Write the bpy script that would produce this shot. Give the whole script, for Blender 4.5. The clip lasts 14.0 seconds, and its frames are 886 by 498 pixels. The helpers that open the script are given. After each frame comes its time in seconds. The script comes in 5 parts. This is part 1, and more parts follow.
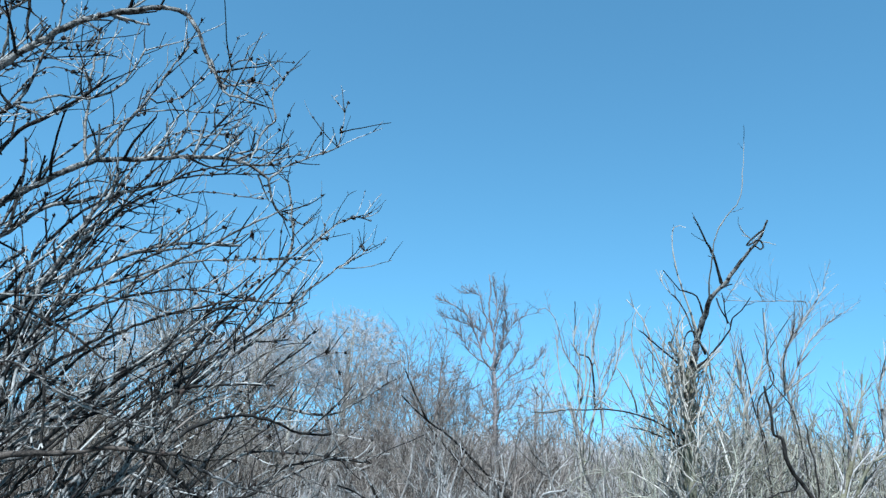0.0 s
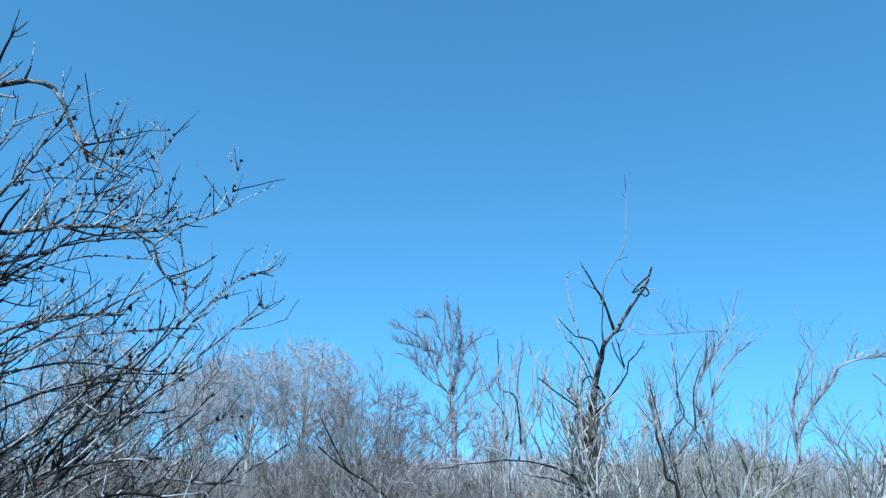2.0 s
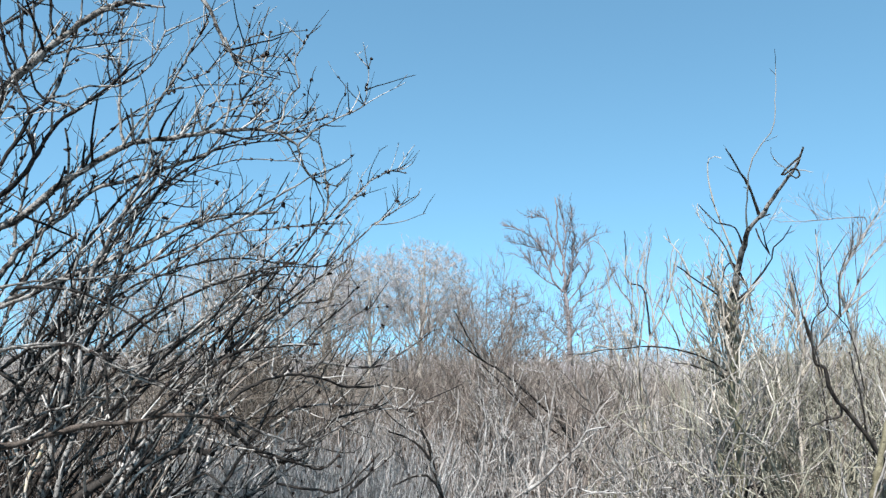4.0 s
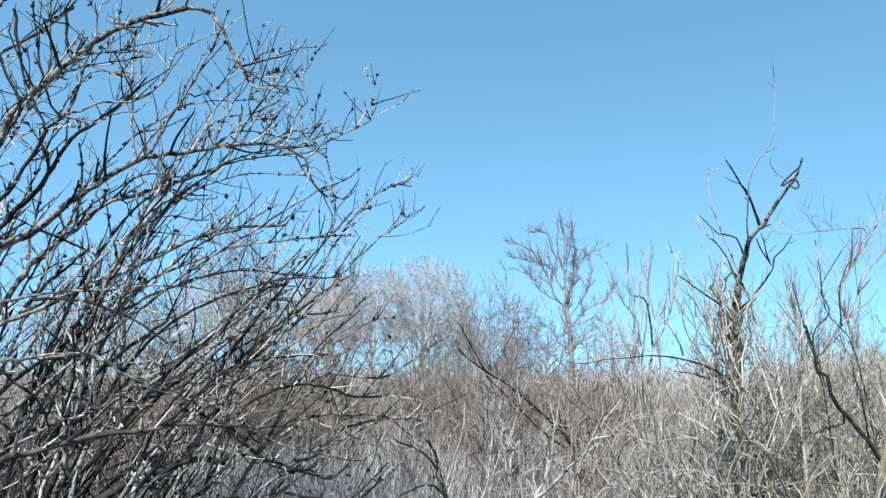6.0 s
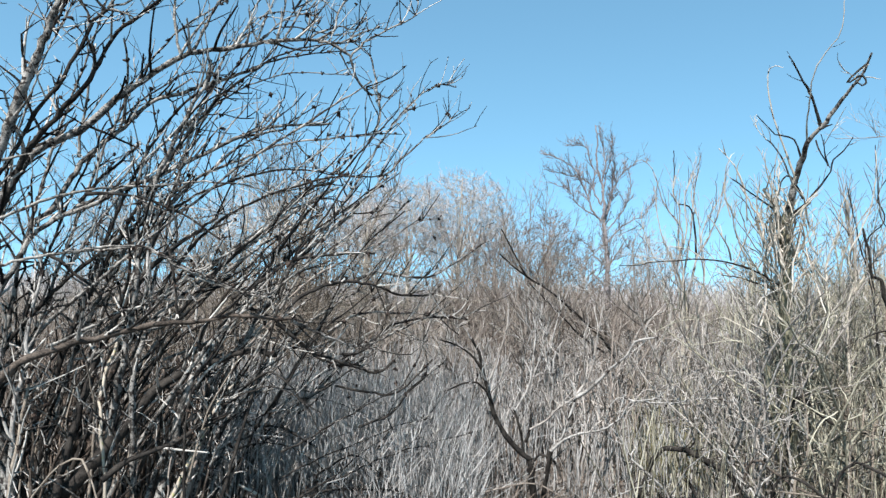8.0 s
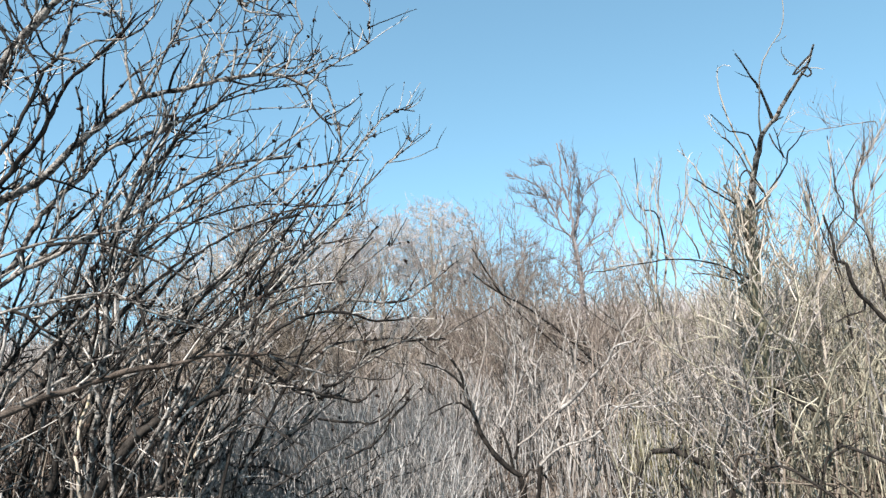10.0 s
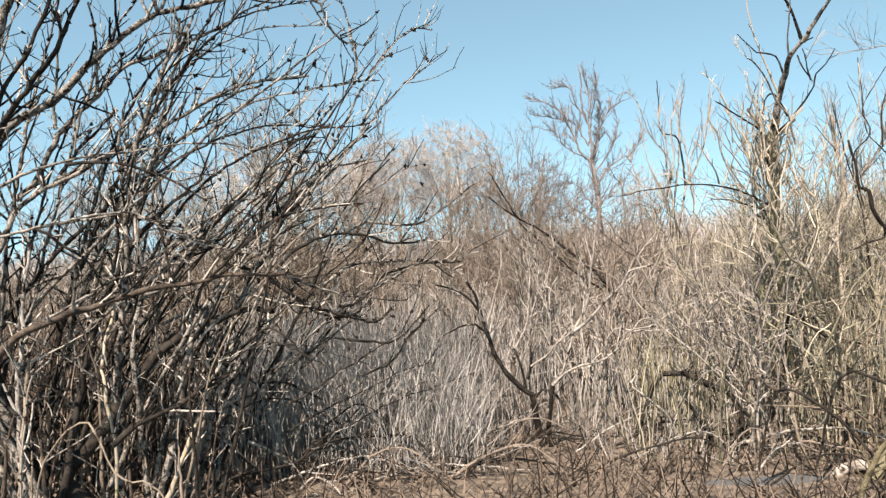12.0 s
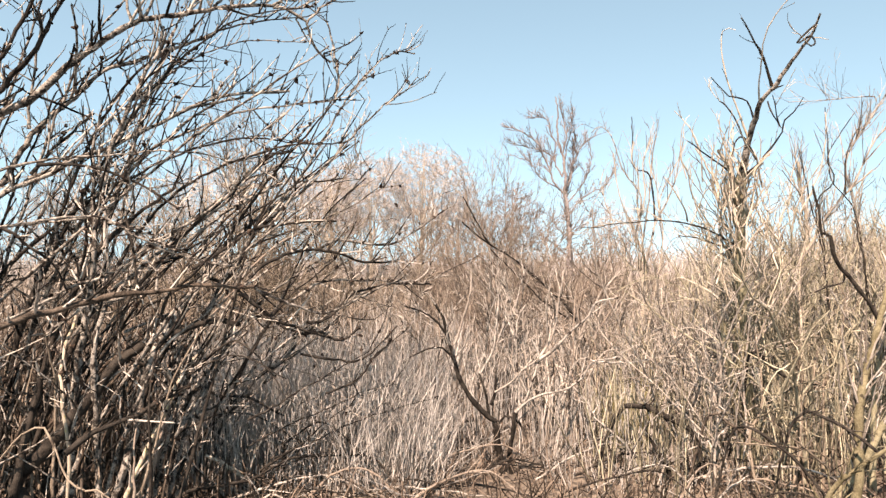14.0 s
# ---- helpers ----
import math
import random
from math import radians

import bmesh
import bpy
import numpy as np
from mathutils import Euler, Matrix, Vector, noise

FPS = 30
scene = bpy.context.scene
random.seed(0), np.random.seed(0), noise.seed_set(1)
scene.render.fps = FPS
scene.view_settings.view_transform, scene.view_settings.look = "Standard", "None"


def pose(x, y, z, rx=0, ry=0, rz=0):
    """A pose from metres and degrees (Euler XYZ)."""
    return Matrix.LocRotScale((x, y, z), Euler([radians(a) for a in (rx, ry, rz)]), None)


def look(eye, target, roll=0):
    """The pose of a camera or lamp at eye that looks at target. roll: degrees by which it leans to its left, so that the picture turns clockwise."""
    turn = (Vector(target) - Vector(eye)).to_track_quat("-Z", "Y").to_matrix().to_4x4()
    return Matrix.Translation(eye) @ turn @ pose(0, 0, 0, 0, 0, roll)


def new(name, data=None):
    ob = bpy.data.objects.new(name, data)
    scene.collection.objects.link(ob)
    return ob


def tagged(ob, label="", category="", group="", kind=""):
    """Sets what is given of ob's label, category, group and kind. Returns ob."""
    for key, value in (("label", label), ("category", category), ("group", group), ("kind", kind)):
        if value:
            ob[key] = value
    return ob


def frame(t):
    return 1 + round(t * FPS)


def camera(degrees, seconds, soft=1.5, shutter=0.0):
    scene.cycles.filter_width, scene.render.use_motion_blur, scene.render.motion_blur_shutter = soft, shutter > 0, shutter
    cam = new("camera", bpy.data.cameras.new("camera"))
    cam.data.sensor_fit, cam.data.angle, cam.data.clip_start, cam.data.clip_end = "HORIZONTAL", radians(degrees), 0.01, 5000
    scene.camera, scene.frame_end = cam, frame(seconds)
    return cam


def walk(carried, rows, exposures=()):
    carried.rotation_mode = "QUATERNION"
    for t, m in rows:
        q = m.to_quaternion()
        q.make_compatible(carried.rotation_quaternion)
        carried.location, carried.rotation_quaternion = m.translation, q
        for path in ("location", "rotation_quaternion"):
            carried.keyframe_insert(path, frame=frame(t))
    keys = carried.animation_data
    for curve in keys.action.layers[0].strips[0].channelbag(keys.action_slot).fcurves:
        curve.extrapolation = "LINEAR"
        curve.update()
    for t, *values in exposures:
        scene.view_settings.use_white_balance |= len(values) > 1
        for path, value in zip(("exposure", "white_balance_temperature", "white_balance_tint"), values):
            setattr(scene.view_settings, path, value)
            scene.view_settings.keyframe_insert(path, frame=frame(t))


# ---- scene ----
cam = camera(61.96, 14.0, soft=1.44)
# seconds, eye, then yaw to the left, pitch up and roll in degrees
PATH = [
    (0, -0.154, 0.193, 1.636, -5.17, 14.55, 3.76),
    (0.5, -0.019, -0.005, 1.804, -6.18, 10.67, 6.13),
    (1, 0.110, -0.040, 1.868, -8.65, 14.20, 5.84),
    (1.5, 0.238, 0.049, 1.898, -8.88, 15.75, 3.02),
    (2, 0.297, 0.068, 1.896, -8.36, 16.24, 0.63),
    (2.5, 0.307, 0.088, 1.872, -5.96, 14.20, 0.67),
    (3, 0.331, 0.093, 1.847, -9.07, 10.68, 0.56),
    (3.5, 0.223, 0.095, 1.806, -2.92, 6.50, -0.08),
    (4, 0.104, 0.056, 1.814, 0.13, 8.55, 0.66),
    (4.2, 0.068, 0.056, 1.826, 0.84, 8.37, -0.06),
    (6.3, 0.062, -0.027, 1.758, 0.13, 9.86, 0.43),
    (6.5, 0.058, -0.022, 1.751, 0.53, 9.58, 0.69),
    (7, 0.062, -0.023, 1.732, 0.63, 9.06, 1.25),
    (7.5, 0.057, -0.035, 1.717, 1.97, 8.92, 1.88),
    (8, -0.010, 0.021, 1.669, 2.83, 3.16, 1.19),
    (8.2, -0.025, 0.033, 1.658, 3.00, 1.32, 0.40),
    (10.3, 0.007, 0.030, 1.607, 0.30, 5.60, -4.29),
    (10.5, 0.010, 0.050, 1.604, -0.16, 4.48, -4.19),
    (11, 0.020, 0.051, 1.599, -2.74, 4.92, -2.19),
    (11.5, 0.008, 0.056, 1.600, -0.53, 2.88, -3.22),
    (12, 0.008, 0.027, 1.604, 2.35, -0.43, -3.28),
    (12.5, -0.000, 0.048, 1.591, -0.84, 2.18, -1.65),
    (13, 0.017, 0.020, 1.594, 1.17, 1.18, -2.08),
    (13.5, 0.026, -0.002, 1.603, 0.18, 0.53, -1.65),
    (14, 0.001, -0.000, 1.601, 0.00, 1.28, -0.19),
]


def aimed(x, y, z, yaw, pitch, roll):
    a, b = radians(yaw), radians(pitch)
    ahead = Vector((-math.sin(a) * math.cos(b), math.cos(a) * math.cos(b), math.sin(b)))
    return look((x, y, z), Vector((x, y, z)) + ahead, roll)


# stops, kelvin, tint
EXPOSURES = [(0.0, 1.02, 5250, 4), (0.5, 1.09, 5300, 4), (1.0, 1.14, 5150, 5), (1.5, 0.84, 4700, 4), (3.0, 0.92, 4850, 5), (3.5, 1.0, 5650, 8), (4.0, 1.24, 6150, 12), (6.5, 1.29, 5950, 10), (8.2, 1.25, 6350, 12), (11.0, 1.46, 7000, 16), (11.5, 1.43, 7300, 17), (12.0, 1.39, 7950, 20), (12.5, 1.63, 8400, 25), (14.0, 1.69, 9150, 30)]
walk(cam, [(row[0], aimed(*row[1:])) for row in PATH], EXPOSURES)

# ---- daylight: clear winter sky, high sun from behind on the left ----
SUN_HEIGHT, SUN_TURN = radians(51), radians(-158)
world = bpy.data.worlds.new("clear_sky")
world.use_nodes = True
scene.world = world
sky = world.node_tree.nodes.new("ShaderNodeTexSky")
sky.sky_type, sky.sun_disc = "NISHITA", False
sky.sun_elevation, sky.sun_rotation = SUN_HEIGHT, SUN_TURN
sky.air_density, sky.dust_density, sky.ozone_density = 0.8, 0.35, 1.0
world.node_tree.nodes["Background"].inputs["Strength"].default_value = 0.119
# the haze at the very horizon is thin: read the sky a little higher up
ways, lower, raise_up = (world.node_tree.nodes.new(k) for k in ("ShaderNodeTexCoord", "ShaderNodeVectorMath", "ShaderNodeVectorMath"))
lower.operation, raise_up.operation = "MULTIPLY", "ADD"
lower.inputs[1].default_value, raise_up.inputs[1].default_value = (1, 1, 0.80), (0, 0, 0.205)
world.node_tree.links.new(ways.outputs["Generated"], lower.inputs[0])
world.node_tree.links.new(lower.outputs[0], raise_up.inputs[0])
world.node_tree.links.new(raise_up.outputs[0], sky.inputs["Vector"])
tone = world.node_tree.nodes.new("ShaderNodeVectorMath")
tone.operation = "MULTIPLY"
tone.inputs[1].default_value = (0.815, 1.10, 0.925)  # the cyan cast of clean winter air
world.node_tree.links.new(sky.outputs["Color"], tone.inputs[0])
world.node_tree.links.new(tone.outputs[0], world.node_tree.nodes["Background"].inputs["Color"])
sun = new("sun", bpy.data.lights.new("sun", "SUN"))
sun.data.energy, sun.data.angle, sun.data.color = 5.0, radians(0.53), (1.0, 0.955, 0.89)
toward = Vector((math.sin(SUN_TURN) * math.cos(SUN_HEIGHT), math.cos(SUN_TURN) * math.cos(SUN_HEIGHT), math.sin(SUN_HEIGHT)))
sun.matrix_world = look(toward * 50, (0, 0, 0))


# ---- materials ----
def wood(name, dark, mid, pale, scale=14.0, rough=0.85, spots=0.0, spot_colour=(0.5, 0.5, 0.42)):
    """Bark or dry stalk: tone by stick, mottling at two sizes, fine relief, lichen or dark spots where asked for."""
    dark, mid, pale = (tuple(0.78 * v for v in c) for c in (dark, mid, pale))
    mat = bpy.data.materials.new(name)
    mat.use_nodes = True
    n, link = mat.node_tree.nodes, mat.node_tree.links.new
    bsdf = n["Principled BSDF"]
    bsdf.inputs["Roughness"].default_value = rough
    bsdf.inputs["Specular IOR Level"].default_value = 0.15
    place, own = n.new("ShaderNodeTexCoord"), n.new("ShaderNodeNewGeometry")
    coarse, fine = n.new("ShaderNodeTexNoise"), n.new("ShaderNodeTexNoise")
    coarse.inputs["Scale"].default_value, fine.inputs["Scale"].default_value = scale, scale * 9
    coarse.inputs["Detail"].default_value = fine.inputs["Detail"].default_value = 4
    for tex in (coarse, fine):
        link(place.outputs["Object"], tex.inputs["Vector"])
    parts = []
    for source, weight in ((own.outputs["Random Per Island"], 0.55), (coarse.outputs["Fac"], 0.5), (fine.outputs["Fac"], 0.45)):
        m = n.new("ShaderNodeMath")
        m.operation = "MULTIPLY"
        m.inputs[1].default_value = weight
        link(source, m.inputs[0])
        parts.append(m)
    add1, add2 = n.new("ShaderNodeMath"), n.new("ShaderNodeMath")
    link(parts[0].outputs[0], add1.inputs[0]), link(parts[1].outputs[0], add1.inputs[1])
    link(add1.outputs[0], add2.inputs[0]), link(parts[2].outputs[0], add2.inputs[1])
    ramp = n.new("ShaderNodeValToRGB")
    ramp.color_ramp.elements[0].position, ramp.color_ramp.elements[1].position = 0.4, 1.1 - 0.12
    ramp.color_ramp.elements[0].color, ramp.color_ramp.elements[1].color = (*dark, 1), (*pale, 1)
    ramp.color_ramp.elements.new(0.7).color = (*mid, 1)
    link(add2.outputs[0], ramp.inputs["Fac"])
    colour = ramp.outputs["Color"]
    if spots:
        blot, cut, mix = n.new("ShaderNodeTexNoise"), n.new("ShaderNodeValToRGB"), n.new("ShaderNodeMix")
        blot.inputs["Scale"].default_value = scale * 2.3
        blot.inputs["Detail"].default_value = 6
        link(place.outputs["Object"], blot.inputs["Vector"])
        cut.color_ramp.elements[0].position, cut.color_ramp.elements[1].position = 0.62 - spots * 0.2, 0.68 - spots * 0.2
        link(blot.outputs["Fac"], cut.inputs["Fac"])
        mix.data_type = "RGBA"
        link(cut.outputs["Color"], mix.inputs["Factor"])
        link(colour, mix.inputs["A"])
        mix.inputs["B"].default_value = (*spot_colour, 1)
        colour = mix.outputs["Result"]
    link(colour, bsdf.inputs["Base Color"])
    bump = n.new("ShaderNodeBump")
    bump.inputs["Strength"].default_value, bump.inputs["Distance"].default_value = 0.6, 0.004
    link(fine.outputs["Fac"], bump.inputs["Height"])
    link(bump.outputs["Normal"], bsdf.inputs["Normal"])
    return mat


def soil(name):
    """Damp dark earth with leaf litter and bleached grass."""
    mat = bpy.data.materials.new(name)
    mat.use_nodes = True
    n, link = mat.node_tree.nodes, mat.node_tree.links.new
    bsdf = n["Principled BSDF"]
    bsdf.inputs["Roughness"].default_value = 0.95
    place = n.new("ShaderNodeTexCoord")
    big, small = n.new("ShaderNodeTexNoise"), n.new("ShaderNodeTexNoise")
    big.inputs["Scale"].default_value, small.inputs["Scale"].default_value = 0.35, 18.0
    big.inputs["Detail"].default_value = small.inputs["Detail"].default_value = 8
    for tex in (big, small):
        link(place.outputs["Object"], tex.inputs["Vector"])
    # flat fallen leaves, each with its own tone, over the crumbly earth
    leaf, pick, blend = n.new("ShaderNodeTexVoronoi"), n.new("ShaderNodeSeparateColor"), n.new("ShaderNodeMath")
    leaf.inputs["Scale"].default_value = 24.0
    link(place.outputs["Object"], leaf.inputs["Vector"])
    link(leaf.outputs["Color"], pick.inputs["Color"])
    blend.operation, blend.inputs[1].default_value = "MULTIPLY_ADD", 0.38
    half = n.new("ShaderNodeMath")
    half.operation, half.inputs[1].default_value = "MULTIPLY", 0.66
    link(small.outputs["Fac"], half.inputs[0])
    link(pick.outputs[0], blend.inputs[0]), link(half.outputs[0], blend.inputs[2])
    ramp_a, ramp_b, mix = n.new("ShaderNodeValToRGB"), n.new("ShaderNodeValToRGB"), n.new("ShaderNodeMix")
    for ramp, low, high in ((ramp_a, (0.03, 0.024, 0.02), (0.13, 0.106, 0.086)), (ramp_b, (0.035, 0.027, 0.022), (0.15, 0.125, 0.10))):
        ramp.color_ramp.elements[0].position, ramp.color_ramp.elements[1].position = 0.3, 0.7
        ramp.color_ramp.elements[0].color, ramp.color_ramp.elements[1].color = (*low, 1), (*high, 1)
        link(blend.outputs[0], ramp.inputs["Fac"])
    mix.data_type = "RGBA"
    link(big.outputs["Fac"], mix.inputs["Factor"])
    link(ramp_a.outputs["Color"], mix.inputs["A"]), link(ramp_b.outputs["Color"], mix.inputs["B"])
    link(mix.outputs["Result"], bsdf.inputs["Base Color"])
    bump = n.new("ShaderNodeBump")
    bump.inputs["Strength"].default_value, bump.inputs["Distance"].default_value = 0.9, 0.03
    link(small.outputs["Fac"], bump.inputs["Height"])
    link(bump.outputs["Normal"], bsdf.inputs["Normal"])
    return mat


# grey bark; black mids and near-white ends paint in shaded undersides and sunlit edges
BARK_GREY_SHADED = wood("grey_bark_lit_shaded", (0.003, 0.0025, 0.002), (0.016, 0.0148, 0.0133), (0.50, 0.473, 0.433), 13, spots=0.5, spot_colour=(0.02, 0.017, 0.015))
# dark bark taken near black: the deep shade on limbs is in its colour
BARK_DARK_SHADED = wood("dark_shaded_bark", (0.002, 0.0018, 0.0015), (0.006, 0.005, 0.0045), (0.066, 0.058, 0.05), 18)
TWIG_GREY = wood("grey_twig", (0.02, 0.018, 0.016), (0.16, 0.15, 0.138), (0.55, 0.522, 0.485), 9, spots=0.3, spot_colour=(0.025, 0.02, 0.018))
TWIG_RED = wood("brown_twig", (0.05, 0.037, 0.030), (0.145, 0.12, 0.102), (0.335, 0.289, 0.249), 9)
KNOT_DARK = wood("dark_knot", (0.005, 0.004, 0.0035), (0.016, 0.011, 0.009), (0.07, 0.05, 0.04), 40)
BARK_PALE = wood("pale_bark", (0.13, 0.113, 0.09), (0.29, 0.252, 0.203), (0.47, 0.42, 0.35), 12, spots=0.1, spot_colour=(0.28, 0.26, 0.13))
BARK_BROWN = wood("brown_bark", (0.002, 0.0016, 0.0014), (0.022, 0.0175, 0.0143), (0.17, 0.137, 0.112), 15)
BARK_LIGHT = wood("light_bark", (0.17, 0.15, 0.118), (0.37, 0.33, 0.27), (0.56, 0.51, 0.44), 12, spots=0.12, spot_colour=(0.12, 0.10, 0.08))
# twig colour carries painted contrast: pale for sun highlights, near black for shade
ELDER_TWIG_SHADED = wood("elder_twig_lit_shaded", (0.003, 0.0027, 0.0024), (0.018, 0.0167, 0.015), (0.52, 0.491, 0.448), 9, spots=0.35, spot_colour=(0.016, 0.013, 0.012))
SCRUB_BROWN = wood("scrub_twig", (0.02, 0.017, 0.013), (0.10, 0.083, 0.066), (0.33, 0.282, 0.23), 9)
TWIG_OLIVE = wood("olive_twig", (0.03, 0.027, 0.021), (0.175, 0.164, 0.122), (0.47, 0.443, 0.348), 8)
# brown stalk darkened to stand for shade behind the elder; the litter shares it
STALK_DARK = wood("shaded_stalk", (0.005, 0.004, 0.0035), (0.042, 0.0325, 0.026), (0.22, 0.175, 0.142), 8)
STRAW = wood("lodged_straw", (0.13, 0.11, 0.074), (0.31, 0.27, 0.195), (0.53, 0.47, 0.36), 4)
BARK_TAN = wood("tan_bark", (0.05, 0.041, 0.033), (0.16, 0.133, 0.106), (0.34, 0.29, 0.235), 16, spots=0.2, spot_colour=(0.05, 0.04, 0.032))
BARK_OLIVE = wood("olive_bark", (0.07, 0.062, 0.036), (0.165, 0.152, 0.102), (0.35, 0.328, 0.235), 12, spots=0.15, spot_colour=(0.07, 0.06, 0.04))
BARK_MOSSY = wood("mossy_bark", (0.035, 0.031, 0.018), (0.095, 0.084, 0.051), (0.26, 0.233, 0.157), 12, spots=0.15, spot_colour=(0.04, 0.034, 0.024))
TWIG_PALE = wood("pale_twig", (0.035, 0.030, 0.027), (0.205, 0.183, 0.162), (0.50, 0.465, 0.425), 8)
REED = wood("dry_reed", (0.085, 0.082, 0.078), (0.285, 0.278, 0.267), (0.54, 0.528, 0.508), 5)
WEED = wood("dead_weed", (0.13, 0.106, 0.087), (0.215, 0.183, 0.155), (0.33, 0.282, 0.236), 3)
FAR_BARK = wood("far_bark", (0.16, 0.14, 0.12), (0.32, 0.28, 0.25), (0.52, 0.47, 0.43), 2)
FAR_TWIG = wood("far_twig", (0.19, 0.177, 0.174), (0.37, 0.347, 0.34), (0.60, 0.57, 0.556), 1)
FAR_DARK = wood("far_dark_twig", (0.08, 0.07, 0.07), (0.17, 0.15, 0.15), (0.32, 0.29, 0.29), 1)
GROUND = soil("litter_ground")

# ---- sticks: smooth tubes along many curves at once ----
rng = np.random.default_rng(11)


def unit(v):
    return v / np.maximum(np.linalg.norm(v, axis=-1, keepdims=True), 1e-9)


def flow(points, step=0.06, wobble=0.008):
    """A smooth curve through a few guide points, resampled, with a slight unevenness of growth."""
    p = np.array(points, float)
    p = np.vstack([2 * p[0] - p[1], p, 2 * p[-1] - p[-2]])
    out = []
    for a, b, c, d in zip(p[:-3], p[1:-2], p[2:-1], p[3:]):
        count = max(2, int(np.linalg.norm(c - b) / step))
        for s in np.arange(count) / count:
            out.append(0.5 * (2 * b + (c - a) * s + (2 * a - 5 * b + 4 * c - d) * s * s + (3 * b - a - 3 * c + d) * s ** 3))
    out = np.array(out + [p[-2]])
    shake = np.cumsum(rng.normal(0, wobble * 0.5, out.shape), axis=0)
    shake -= np.linspace(0, 1, len(out))[:, None] * shake[-1]
    return out + shake + rng.normal(0, wobble * 0.35, out.shape)


def grow(start, way, length, count=6, wander=0.18, lift=0.0):
    """Curves from start points: all at once, shape (sticks, count, 3)."""
    n = len(start)
    way = unit(way)
    pts = np.empty((n, count, 3))
    pts[:, 0] = start
    step = (length / (count - 1))[:, None]
    drift = rng.normal(0, wander * 0.35, (n, 3))
    for k in range(1, count):
        pts[:, k] = pts[:, k - 1] + way * step
        way = unit(way + rng.normal(0, wander, (n, 3)) + drift + np.array([0, 0, lift]))
    return pts


def sprout(curves, radii, count, span=(0.15, 1.0), length=(0.1, 0.4), spread=(35, 65), lift=0.25, slim=0.55, least=0.0012, shrink=0.5):
    """Side shoots at random places of many curves (n, k, 3): start, way, length, radius."""
    n, k = curves.shape[:2]
    size = np.linalg.norm(np.diff(curves, axis=1), axis=2).sum(1)
    who = rng.choice(n, count, p=size / size.sum())
    u = rng.uniform(*span, count)
    at = np.minimum((u * (k - 1)).astype(int), k - 2)
    s = (u * (k - 1) - at)[:, None]
    a, b = curves[who, at], curves[who, at + 1]
    along = unit(b - a)
    side = unit(np.cross(along, rng.normal(0, 1, (count, 3))))
    angle = np.radians(rng.uniform(*spread, count))[:, None]
    way = np.cos(angle) * along + np.sin(angle) * side + np.array([0, 0, lift])
    r0 = radii[who, at] * (1 - s[:, 0]) + radii[who, at + 1] * s[:, 0]
    long = rng.uniform(0, 1, count) ** 1.5 * (length[1] - length[0]) + length[0]
    return a + (b - a) * s, way, long * (1 - shrink * u), np.maximum(r0 * slim, least)


def taper(r0, count, tip=0.35):
    return np.asarray(r0)[:, None] * np.linspace(1, tip, count)[None] ** 0.8


class Bundle:
    """Gathers tubes and turns them into one mesh."""

    def __init__(self):
        self.v, self.f, self.size = [], [], 0

    def add(self, curves, radii, sides=3):
        curves, radii = np.atleast_3d(curves), np.atleast_2d(radii)
        n, k = curves.shape[:2]
        if n == 0:
            return self
        along = unit(np.gradient(curves, axis=1))
        mean = np.abs(unit(curves[:, -1] - curves[:, 0]))
        helper = np.eye(3)[mean.argmin(1)][:, None]
        u = unit(np.cross(along, helper))
        w = np.cross(along, u)
        turn = np.arange(sides) * 2 * np.pi / sides
        ring = np.cos(turn)[:, None] * u[:, :, None] + np.sin(turn)[:, None] * w[:, :, None]
        self.v.append((curves[:, :, None] + ring * radii[:, :, None, None]).reshape(-1, 3))
        base = (np.arange(n * k) * sides).reshape(n, k)[:, :-1, None]
        a = np.arange(sides)
        b = (a + 1) % sides
        quad = np.stack([base + a, base + b, base + b + sides, base + a + sides], -1).reshape(-1, 4)
        self.f.append(quad + self.size)
        self.size += n * k * sides
        return self

    def part(self, name, material, parent=None, label="", smooth=True):
        v, f = np.concatenate(self.v), np.concatenate(self.f)
        me = bpy.data.meshes.new(name)
        me.vertices.add(len(v))
        me.vertices.foreach_set("co", v.astype(np.float32).ravel())
        me.loops.add(f.size)
        me.loops.foreach_set("vertex_index", f.astype(np.int32).ravel())
        me.polygons.add(len(f))
        me.polygons.foreach_set("loop_start", np.arange(0, f.size, 4, dtype=np.int32))
        me.polygons.foreach_set("use_smooth", np.full(len(f), smooth))
        me.update(calc_edges=True)
        me.materials.append(material)
        ob = new(name, me)
        if parent is not None:
            ob.parent = parent
            ob.matrix_parent_inverse = parent.matrix_basis.inverted()
        if label:
            tagged(ob, label)
        return ob


def base(name, at, label, category, group="", kind=""):
    ob = new(name)
    ob.empty_display_size = 0.2
    ob.matrix_basis = Matrix.Translation(at)
    return tagged(ob, label, category, group, kind)


def knots(where, size):
    """Clusters of short dark bud stubs where shoots leave a limb."""
    who = np.repeat(np.arange(len(where)), 6)
    way = rng.normal(0, 1, (len(who), 3)) + np.array([0, 0, 0.25])
    long = rng.uniform(0.8, 2.6, len(who)) * size[who]
    c = grow(where[who] - unit(way) * (size[who] * 0.3)[:, None], way, long, 4, 0.25)
    profile = np.array([0.6, 0.75, 0.6, 0.2])
    return c, size[who][:, None] * profile * rng.uniform(0.6, 1.2, (len(who), 4))


def resampled(curve, count):
    s = np.r_[0, np.cumsum(np.linalg.norm(np.diff(curve, axis=0), axis=1))]
    q = np.linspace(0, s[-1], count)
    return np.stack([np.interp(q, s, curve[:, i]) for i in range(3)], 1)


MADE = []


